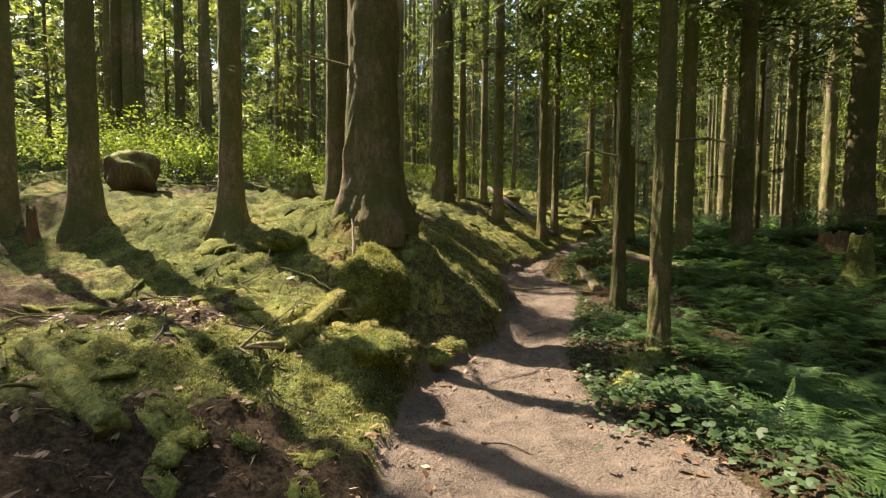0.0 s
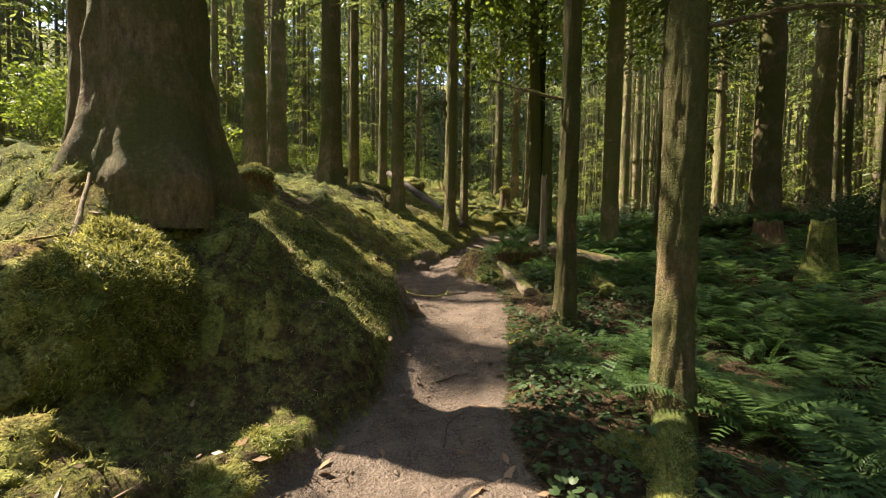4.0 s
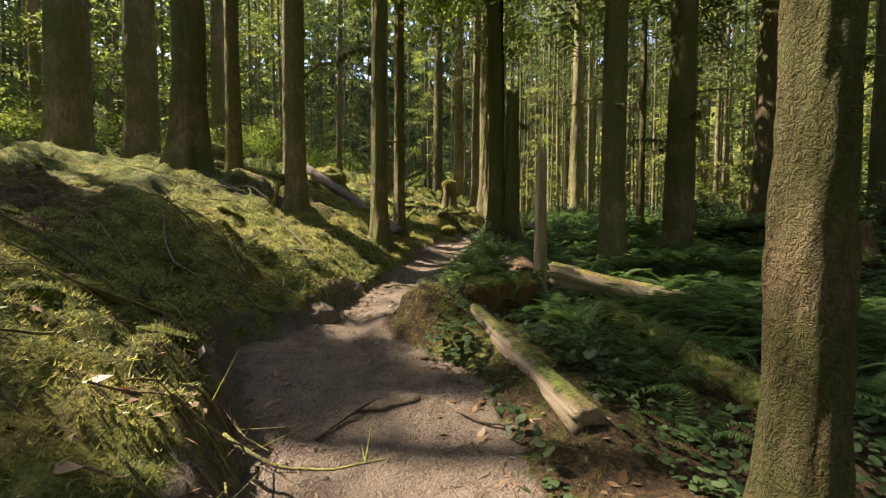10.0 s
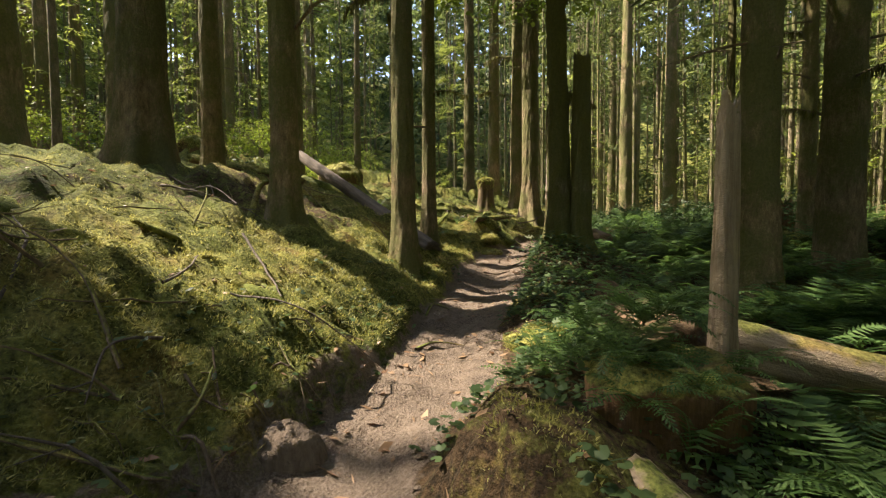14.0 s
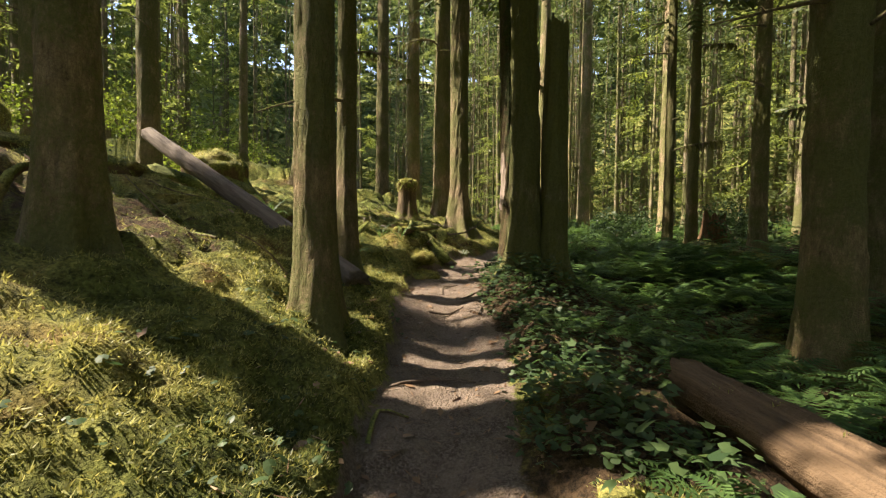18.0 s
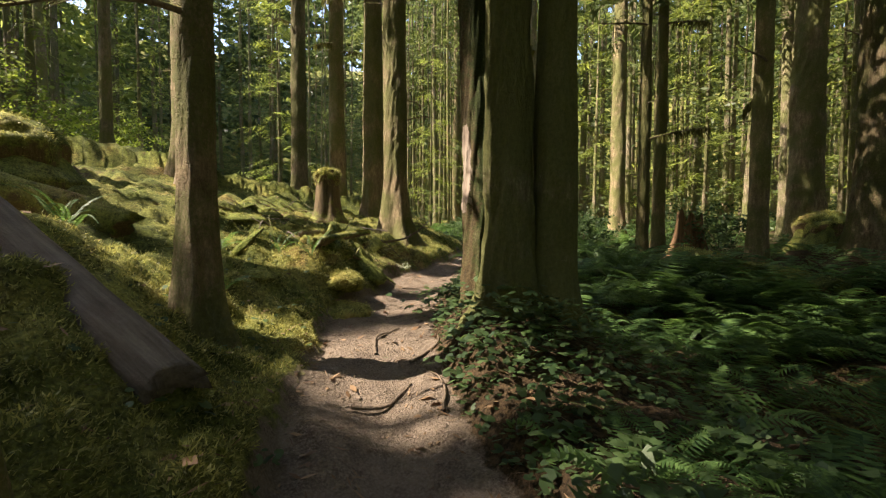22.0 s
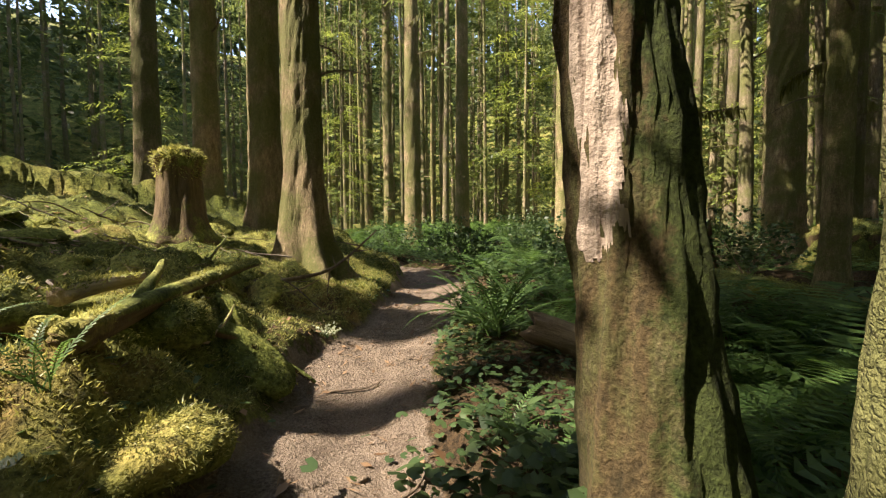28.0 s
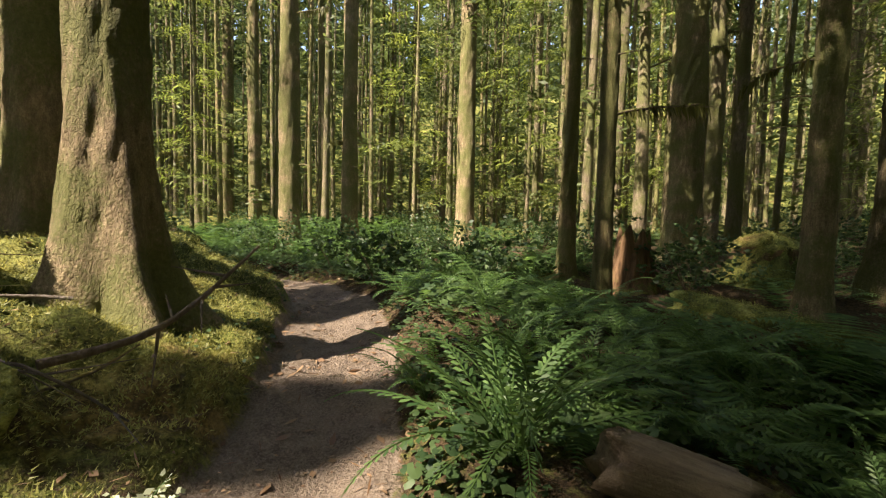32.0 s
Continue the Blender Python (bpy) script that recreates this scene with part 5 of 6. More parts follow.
STONE = wood_material("earthy_stone", (0.085, 0.063, 0.046), (0.200, 0.155, 0.118))
stone("dark round burl topped with moss", -6.45, 10.8, 0.52, 0.48, 0.52, WOOD_STUMP, 50, 0, 0.38, "tree_burl")
stone("worn stone set in the trail", 2.72, 10.95, 0.24, 0.19, 0.08, STONE, 52, 10, -0.04)
stone("brown stone jutting from the bank", 2.52, 12.95, 0.20, 0.16, 0.20, STONE, 55, 0, -0.06)
stone("brown earthy clod at the foot of the bank", 1.75, 9.55, 0.15, 0.10, 0.07, STONE, 56, 70, 0.0)
stone("small pale stone on the trail", 7.62, 19.25, 0.05, 0.04, 0.025, STONE, 57)
for i, (x, y, r) in enumerate(((0.36, 6.58, 0.15), (0.20, 6.10, 0.17), (7.25, 20.62, 0.30), (6.92, 19.76, 0.26), (6.75, 19.35, 0.25), (-0.42, 5.2, 0.33), (-2.2, 8.0, 0.3), (2.62, 6.15, 0.24), (4.72, 13.75, 0.32), (3.1, 18.6, 0.35))):
    ob = stone("round cushion of bright green moss", x, y, r * 1.25, r * 1.1, r * 0.50, MOSS_SOLID, 60 + i, i * 40, -0.18 * r, "moss_cushion")
    rng = np.random.default_rng(60 + i)
    vv = np.array([v.co[:] for v in ob.data.vertices])
    vv = vv[vv[:, 2] > -0.1 * r]
    cc = vv[rng.integers(0, len(vv), int(2600 * r))] + rng.normal(0, 0.01, (int(2600 * r), 3))
    nn = cc / (np.linalg.norm(cc, axis=1)[:, None] + 1e-9)
    tv, tf = tuft_arrays(rng, cc, nn, 0.020)
    tagged(part("moss", mesh_from("moss", tv, tf, MOSS, False), ob), kind="stuff")


def moss_hummocks():
    """Small lumpy hummocks of moss all over the slope, too many to count."""
    rng = np.random.default_rng(64)
    spots = []
    for n, (x0, x1, y0, y1) in ((260, (-4.2, 0.4, 3.0, 9.5)), (90, (-1.5, 2.6, 9.5, 15)), (60, (3.0, 6.6, 16.5, 20)), (130, (5.8, 9.4, 19.6, 24.5))):
        spots.append(np.stack([rng.uniform(x0, x1, n), rng.uniform(y0, y1, n)], -1))
    p = np.concatenate(spots)
    z, dirt, litter, d, e = ground_parts(p[:, 0], p[:, 1])
    keep = (d < 0) & (e > 0.22) & (dirt < 0.3)
    p, z = p[keep], z[keep]
    h = 0.12
    gx = (ground_parts(p[:, 0] + h, p[:, 1])[0] - ground_parts(p[:, 0] - h, p[:, 1])[0]) / (2 * h)
    gy = (ground_parts(p[:, 0], p[:, 1] + h)[0] - ground_parts(p[:, 0], p[:, 1] - h)[0]) / (2 * h)
    out, tc, tn = [], [], []
    ph, th = np.meshgrid(np.linspace(-0.5, 1.45, 7), np.arange(14) / 14 * 2 * np.pi, indexing="ij")
    dx, dy, dz = np.cos(ph) * np.cos(th), np.cos(ph) * np.sin(th), np.sin(ph)
    for i in range(len(p)):
        r = 0.05 + 0.11 * rng.random() ** 2
        q = r * (1 + 0.30 * layered(dx * 1.8 + i, dy * 1.8 + dz, i % 50, 2))
        sx, sy = rng.uniform(0.7, 1.9, 2)
        v = np.stack([q * dx * sx, q * dy * sy, q * dz * rng.uniform(0.35, 0.6)], -1).reshape(-1, 3)
        v[:, 2] += gx[i] * v[:, 0] + gy[i] * v[:, 1]
        v += np.array([p[i, 0], p[i, 1], z[i] - 0.01])
        out.append((v, rings_to_faces(7, 14)))
        pick = rng.integers(14, len(v), int(260 * r) + 6)
        tc.append(v[pick])
        tn.append(v[pick] - np.array([p[i, 0], p[i, 1], z[i] - 0.05]))
    v, f = joined(out)
    tagged(new("moss_hummocks", mesh_from("moss_hummocks", v, f, MOSS_SOLID)), "small lumpy green moss hummocks on the slope", "moss", kind="stuff")
    tc, tn = np.concatenate(tc), np.concatenate(tn)
    tn /= np.linalg.norm(tn, axis=1)[:, None] + 1e-9
    v, f = tuft_arrays(rng, tc, tn, 0.020, 6)
    tagged(new("hummock_shoots", mesh_from("hummock_shoots", v, f, MOSS, False)), "fine moss shoots on the small hummocks", "moss", kind="stuff")


moss_hummocks()


def root_mound():
    """The moss-draped root mass bulging from the foot of the thick spruce."""
    rng = np.random.default_rng(88)
    k, m = 56, 84
    ph, th = np.meshgrid(np.linspace(-1.3, np.pi / 2, k), np.arange(m) / m * 2 * np.pi, indexing="ij")
    dx, dy, dz = np.cos(ph) * np.cos(th), np.cos(ph) * np.sin(th), np.sin(ph)
    q = 1 + 0.16 * layered(dx * 1.5 + 4, dy * 1.5 + dz * 1.3, 6, 2) + 0.11 * np.abs(soft_noise(dx * 4 + dz * 2, dy * 4 + dz * 3.3, 9)) + 0.06 * np.abs(soft_noise(dx * 9 + dz * 5, dy * 9 - dz * 6, 10))
    v = np.stack([0.56 * q * dx, 0.76 * q * dy, 0.66 * q * np.sign(dz) * np.abs(dz) ** 1.05], -1).reshape(-1, 3)
    top = new("root_mound", mesh_from("root_mound", v, rings_to_faces(k, m), MOSS_SOLID))
    top.location = (-0.70, 7.46, 0.32)
    tagged(top, "bulging root mound draped in thick green moss", "moss mound", "moss cushions")
    sel = v[v[:, 2] > -0.4]
    c = sel[rng.integers(0, len(sel), 8200)] + rng.normal(0, 0.014, (8200, 3))
    n = c / np.linalg.norm(c, axis=1)[:, None] * 0.7 + np.array([0, 0, -0.25])
    tv, tf = tuft_arrays(rng, c, n, 0.030)
    tagged(part("moss", mesh_from("moss", tv, tf, MOSS, False), top), kind="stuff")


root_mound()


def stick(label, pts, r, mat=WOOD_TWIG, seed=0, name="stick", forks=0):
    """A crooked twig through points; small side twigs if asked."""
    rng = np.random.default_rng(seed)
    p = np.array(pts, float)
    q = spline([(*a, 0) for a in p], 0.06)[:, :3] if len(p) > 2 else np.linspace(p[0], p[-1], 12)
    q = q + np.stack([0.014 * soft_noise(np.arange(len(q)) * 0.5, np.full(len(q), k), seed) for k in (1.5, 7.5, 11.5)], -1)
    u = np.linspace(0, 1, len(q))
    out = [tube(q, r * (1 - 0.65 * u), 7, 0.25, seed, 8.0, cap=False)]
    for i in range(forks):
        j = int(rng.uniform(0.3, 0.9) * len(q))
        w = np.linspace(0, 1, 5)[:, None]
        d = rng.normal(0, 1, 3) * (1, 1, 0.5)
        d = d / np.linalg.norm(d) * rng.uniform(0.15, 0.4)
        out.append(tube(q[j] + w * d, r * 0.45 * (1 - 0.8 * w[:, 0]), 5, 0, cap=False))
    v, f = joined(out)
    c = q[0].copy()
    ob = new(name, mesh_from(name, v - c, f, mat))
    ob.location = c
    return tagged(ob, label, name.replace("_", " "), "sticks and roots")


stick("pale bare branch standing against the mossy root mound", [(-0.98, 7.38, 0.78), (-1.00, 7.55, 1.06), (-1.10, 7.95, 1.46)], 0.030, WOOD_PALE, 1)
stick("long dead branch leaning from the mossy limb", [on(8.75, 21.5, 0.12), (9.2, 21.35, 1.65), (9.75, 21.2, 2.05)], 0.024, WOOD_ROOT, 2, forks=5)
stick("splintered bare wood trailing from the mossy log", [(-1.20, 5.12, 0.20), on(-1.30, 4.85, 0.08), on(-1.42, 4.55, 0.03)], 0.04, WOOD_PALE, 41, forks=4)
stick("pale crooked stick on the moss below the fallen limb", [on(7.10, 20.50, 0.05), on(7.35, 20.44, 0.05), on(7.48, 20.43, 0.04), on(7.85, 20.78, 0.10)], 0.020, WOOD_PALE, 31)
stick("pale curved twig rising from the moss", [on(-1.40, 3.16, 0.02), on(-1.50, 3.55, 0.07), on(-1.55, 3.72, 0.20)], 0.014, WOOD_PALE, 32)
stick("white bare twig on sunlit moss", [on(2.15, 14.95, 0.10), on(2.32, 14.6, 0.06), on(2.5, 13.9, 0.05)], 0.013, WOOD_GREY, 3)
stick("dead twig lying on the trail", [on(3.62, 14.22, 0.02), on(3.85, 14.38, 0.03), on(4.1, 14.28, 0.02)], 0.016, WOOD_TWIG, 4)
stick("bare root at the trail's edge", [on(3.98, 15.1, 0.0), on(4.12, 15.25, 0.05), on(4.30, 15.2, 0.0)], 0.022, WOOD_TWIG, 5)
stick("curved mossy root standing up from the slope", [on(2.1, 16.5, -0.02), on(2.2, 16.75, 0.25), on(2.35, 16.9, 0.35), on(2.45, 17.0, 0.3)], 0.05, WOOD_MOSSY, 6)
stick("yellow mossy forked branch on the slope", [on(7.05, 20.4, 0.12), on(7.3, 20.75, 0.24), on(7.5, 21.05, 0.36)], 0.055, WOOD_MOSSY, 7)
stick("mossy root creeping down to the trail", [on(7.3, 20.55, 0.10), on(7.8, 20.5, 0.06), on(8.15, 20.25, 0.02)], 0.04, WOOD_MOSSY, 8)
for i, (pts, r) in enumerate((
        (((6.35, 18.0), (6.6, 18.35), (6.95, 18.5)), 0.018), (((6.5, 17.7), (6.8, 17.75), (7.0, 17.95)), 0.014), (((5.75, 17.35), (6.0, 17.3), (6.3, 17.45)), 0.016),
        (((6.15, 16.9), (6.4, 17.2), (6.5, 17.5)), 0.014), (((7.5, 19.0), (7.7, 18.95), (7.85, 19.0)), 0.012), (((8.15, 20.1), (8.35, 19.95), (8.5, 19.9)), 0.011),
        (((3.3, 10.1), (3.15, 10.3), (3.1, 10.6)), 0.012), (((2.2, 10.6), (2.6, 10.85), (2.9, 10.9)), 0.012), (((1.7, 7.7), (1.95, 7.75), (2.2, 7.6)), 0.010),
        (((0.6, 4.2), (0.8, 4.3), (1.0, 4.2)), 0.010), (((1.5, 6.6), (1.6, 6.9), (1.75, 7.0)), 0.009), (((4.4, 15.7), (4.75, 15.65), (5.0, 15.45)), 0.014))):
    stick("thin dead root or twig on the trodden dirt", [on(x, y, 0.012 + 0.008 * (k == 1)) for k, (x, y) in enumerate(pts)], r, WOOD_ROOT, 20 + i)
rng = np.random.default_rng(18)
for i in range(46):
    u = int(rng.choice(np.nonzero((LINE[:, 1] > 8.6) & (LINE[:, 1] < 13.4))[0]))
    out = np.array([-ALONG[u, 1], ALONG[u, 0]])
    a = LINE[u, :2] + out * (WIDE_L[u] + rng.uniform(0.05, 0.75))
    d = -out * rng.uniform(0.1, 0.35) + ALONG[u] * rng.normal(0, 0.22)
    pts = [on(*(a + d * w), rng.uniform(0.0, 0.06)) for w in (0, 0.35, 0.7, 1.0)]
    stick("thin bare root hanging out of the earthy bank", pts, rng.uniform(0.004, 0.012), WOOD_TWIG if i % 3 else WOOD_ROOT, 200 + i, "root", forks=int(rng.integers(0, 3)))
rng = np.random.default_rng(8)
for i in range(130):
    k = rng.integers(0, 5)
    x, y = ((rng.uniform(6.2, 9.2), rng.uniform(20.6, 24.5)), (rng.uniform(6.2, 9.2), rng.uniform(21, 24.5)), (rng.uniform(0.6, 2.2), rng.uniform(10, 14)), (rng.uniform(-4, -0.6), rng.uniform(3, 8)), (rng.uniform(0.6, 4), rng.uniform(13, 20)))[k]
    if ground_parts(np.array([x]), np.array([y]))[4][0] < 0.1:
        continue
    a, ln = rng.uniform(0, 6.3), rng.uniform(0.35, 1.3)
    pts = [on(x, y, 0.03), on(x + 0.5 * ln * math.cos(a), y + 0.5 * ln * math.sin(a), rng.uniform(0.03, 0.16)), on(x + ln * math.cos(a + 0.2), y + ln * math.sin(a + 0.2), rng.uniform(0.02, 0.25))]
    stick("dead twig fallen on the moss", pts, rng.uniform(0.006, 0.016), WOOD_TWIG if rng.random() < 0.7 else WOOD_GREY, 100 + i, forks=int(rng.integers(0, 4)))


# ---- ferns and herbs ----
# logs kept clear of leaves: end, end, half width
CLEAR = [((3.1, 11.8), (3.5, 12.2), 0.28), ((3.95, 12.0), (3.40, 9.2), 0.20), ((5.84, 14.4), (5.22, 12.4), 0.26), ((9.45, 19.3), (9.76, 18.3), 0.22)]


def clear_of(x, y, extra=0.0):
    """True where no log lies that the leaves leave open to view."""
    ok = np.ones(np.shape(x), bool)
    for a, b, r in CLEAR:
        ax, ay, dx, dy = a[0], a[1], b[0] - a[0], b[1] - a[1]
        u = np.clip(((x - ax) * dx + (y - ay) * dy) / (dx * dx + dy * dy), 0, 1)
        ok &= np.hypot(x - ax - u * dx, y - ay - u * dy) > r + extra
    return ok



def frond_arrays(ln, width, pairs, arch, lacy, rng):
    """A fern frond from the origin along +x, rising and drooping; leaflets either side."""
    s = np.linspace(0, 1, pairs + 3)
    x = ln * (s - 0.18 * arch * s ** 3)
    z = ln * arch * (1.25 * s - 1.15 * s ** 2)
    y = ln * 0.05 * np.sin(s * 3 + rng.uniform(0, 6))
    c = np.stack([x, y, z], -1)
    stem, sf = tube(c, 0.0045 * (1.1 - s) + 0.001, 3, 0, cap=False)
    v, f = [stem], []
    tri = [np.concatenate([sf[:, [0, 1, 2]], sf[:, [0, 2, 3]]])]
    n = len(stem)
    t = np.gradient(c, axis=0)
    t /= np.linalg.norm(t, axis=1)[:, None]
    for i in range(2, pairs + 2):
        u = s[i]
        w = width * (math.sin(min(1.0, (u - 0.02) * 3.2) * math.pi / 2) * (1 - u) ** 0.75 + 0.03) * rng.uniform(0.85, 1.1)
        for side in (-1, 1):
            out = np.array([-t[i, 1] * 0, side * 1.0, 0]) + t[i] * 0.38 + np.array([0, 0, rng.uniform(-0.28, 0.02)])
            out /= np.linalg.norm(out)
            half = t[i] * ln / pairs * (0.44 if not lacy else 0.40)
            p = c[i]
            if lacy and w > 0.05:
                # a leaflet cut into small teeth
                k = 4
                for j in range(k):
                    a0, a1 = j / k, (j + 1.15) / k
                    h0 = half * (1 - 0.75 * a0)
                    v.append(np.array([p + out * w * a0 - h0 * 0.15, p + out * w * (a0 + 0.16) + h0 * 1.05, p + out * w * min(1, a1), p + out * w * (a0 + 0.16) - h0 * 1.05]))
                    tri.append(np.array([[0, 1, 2], [0, 2, 3]]) + n)
                    n += 4
            else:
                v.append(np.array([p - half * 0.8, p + out * w * 0.55 + half * 0.7, p + out * w + half * 0.2, p + out * w * 0.5 - half * 0.8]))
                tri.append(np.array([[0, 1, 2], [0, 2, 3]]) + n)
                n += 4
    return np.concatenate(v), np.concatenate(tri)


frng = np.random.default_rng(71)
SWORD = [mesh_from("frond", *frond_arrays(0.75, 0.062, 22, a, False, frng), FERN, False) for a in (0.75, 0.55, 0.35)]
LADY = [mesh_from("frond", *frond_arrays(0.70, 0.15, 17, a, True, frng), FERN, False) for a in (0.85, 0.65, 0.45)]


def plain_frond(ln, width, pairs, arch):
    """A frond seen from afar: slim leaflets only."""
    s = np.linspace(0.12, 1, pairs)
    c = np.stack([ln * (s - 0.18 * arch * s ** 3), 0 * s, ln * arch * (1.25 * s - 1.15 * s ** 2)], -1)
    w = width * (np.sin(np.minimum(1, s * 3) * np.pi / 2) * (1 - s) ** 0.7 + 0.04)
    h = np.array([ln / pairs * 0.36, 0, 0])
    v = []
    for side in (-1, 1):
        tip = c + np.stack([0.35 * w, side * w, -0.15 * w], -1)
        v.append(np.stack([c - h, c + h, tip], 1))
    v = np.concatenate(v).reshape(-1, 3)
    return v, np.arange(len(v)).reshape(-1, 3)


LADY_FAR = [plain_frond(0.70, 0.16, 11, a) for a in (0.85, 0.6, 0.4)]
LADY_MID = [plain_frond(0.74, 0.17, 19, a) for a in (0.85, 0.6, 0.4)]


def fern(kind, x, y, s, count, seed, lift=0.0, label=""):
    rng = np.random.default_rng(seed)
    sword = kind == "sword_fern"
    top = thing(kind, label or ("sword fern with stiff narrow green fronds" if sword else "lacy green lady fern with arching fronds"), "fern", kind + "s", on(x, y, lift - 0.02))
    for i in range(count):
        az = 360 * i / count + rng.uniform(-18, 18)
        k = rng.integers(0, 3)
        m = pose(0, 0, 0, rng.uniform(-14, 14), rng.uniform(-46, 0) if sword else rng.uniform(-26, 6), az) @ Matrix.Scale(s * rng.uniform(0.7, 1.15), 4)
        part("frond", (SWORD if sword else LADY)[k], top, "", m)
    return top


# ferns that stand out by themselves
for i, (kind, x, y, s, n, lift) in enumerate((
        ("sword_fern", 9.54, 19.56, 1.40, 30, 0.04), ("sword_fern", 9.95, 20.15, 0.9, 12, 0.0), ("sword_fern", 8.25, 18.75, 0.75, 9, 0.0), ("lady_fern", 2.75, 6.65, 0.75, 7, 0.12),
        ("lady_fern", 3.15, 6.95, 0.85, 8, 0.0), ("sword_fern", 2.95, 4.25, 0.95, 8, 0.0), ("sword_fern", 4.75, 11.25, 0.9, 10, 0.0), ("sword_fern", 4.55, 10.95, 0.85, 9, 0.0),
        ("sword_fern", 4.85, 10.35, 0.9, 9, 0.0), ("lady_fern", 4.45, 12.45, 0.75, 12, 0.25), ("lady_fern", 4.2, 12.2, 0.65, 10, 0.12), ("lady_fern", 4.75, 12.75, 0.7, 10, 0.2), ("lady_fern", 4.5, 12.15, 0.6, 10, 0.15), ("lady_fern", 4.15, 12.6, 0.6, 10, 0.1), ("lady_fern", 4.25, 12.3, 0.62, 14, 0.22), ("lady_fern", 4.45, 12.1, 0.62, 14, 0.22), ("lady_fern", 4.75, 12.15, 0.6, 13, 0.22), ("lady_fern", 4.3, 12.75, 0.62, 14, 0.2), ("lady_fern", 4.6, 12.5, 0.7, 16, 0.26),
        ("lady_fern", 6.9, 13.0, 1.0, 9, 0.1), ("lady_fern", 7.4, 13.5, 1.1, 9, 0.1), ("sword_fern", 6.6, 19.8, 0.6, 6, 0.05), ("sword_fern", 6.35, 20.15, 0.55, 6, 0.05),
        ("lady_fern", 11.0, 16.95, 0.8, 6, 0.25), ("sword_fern", 10.6, 19.2, 1.0, 10, 0.1), ("sword_fern", 9.95, 17.9, 0.95, 10, 0.0), ("lady_fern", 5.75, 20.4, 0.6, 6, 0.05),
        ("sword_fern", 6.55, 24.2, 0.7, 7, 0.05), ("sword_fern", 4.4, 20.0, 0.8, 8, 0.0), ("lady_fern", 5.5, 19.3, 0.5, 6, 0.0), ("lady_fern", 12.0, 20.3, 1.0, 9, 0.2), ("lady_fern", 11.3, 20.1, 1.0, 10, 0.2),
        ("sword_fern", 10.9, 19.6, 1.0, 10, 0.1), ("lady_fern", 12.9, 19.7, 1.1, 9, 0.2), ("lady_fern", 10.2, 18.7, 0.8, 8, 0.15), ("lady_fern", 11.8, 18.9, 1.0, 9, 0.15), ("lady_fern", 12.3, 19.4, 1.2, 10, 0.2), ("lady_fern", 11.1, 18.3, 1.1, 10, 0.2), ("sword_fern", 10.3, 19.75, 1.1, 14, 0.1), ("lady_fern", 13.0, 21.0, 1.2, 10, 0.2), ("lady_fern", 12.0, 21.2, 0.9, 9, 0.1))):
    fern(kind, x, y, s, n, 500 + i, lift)


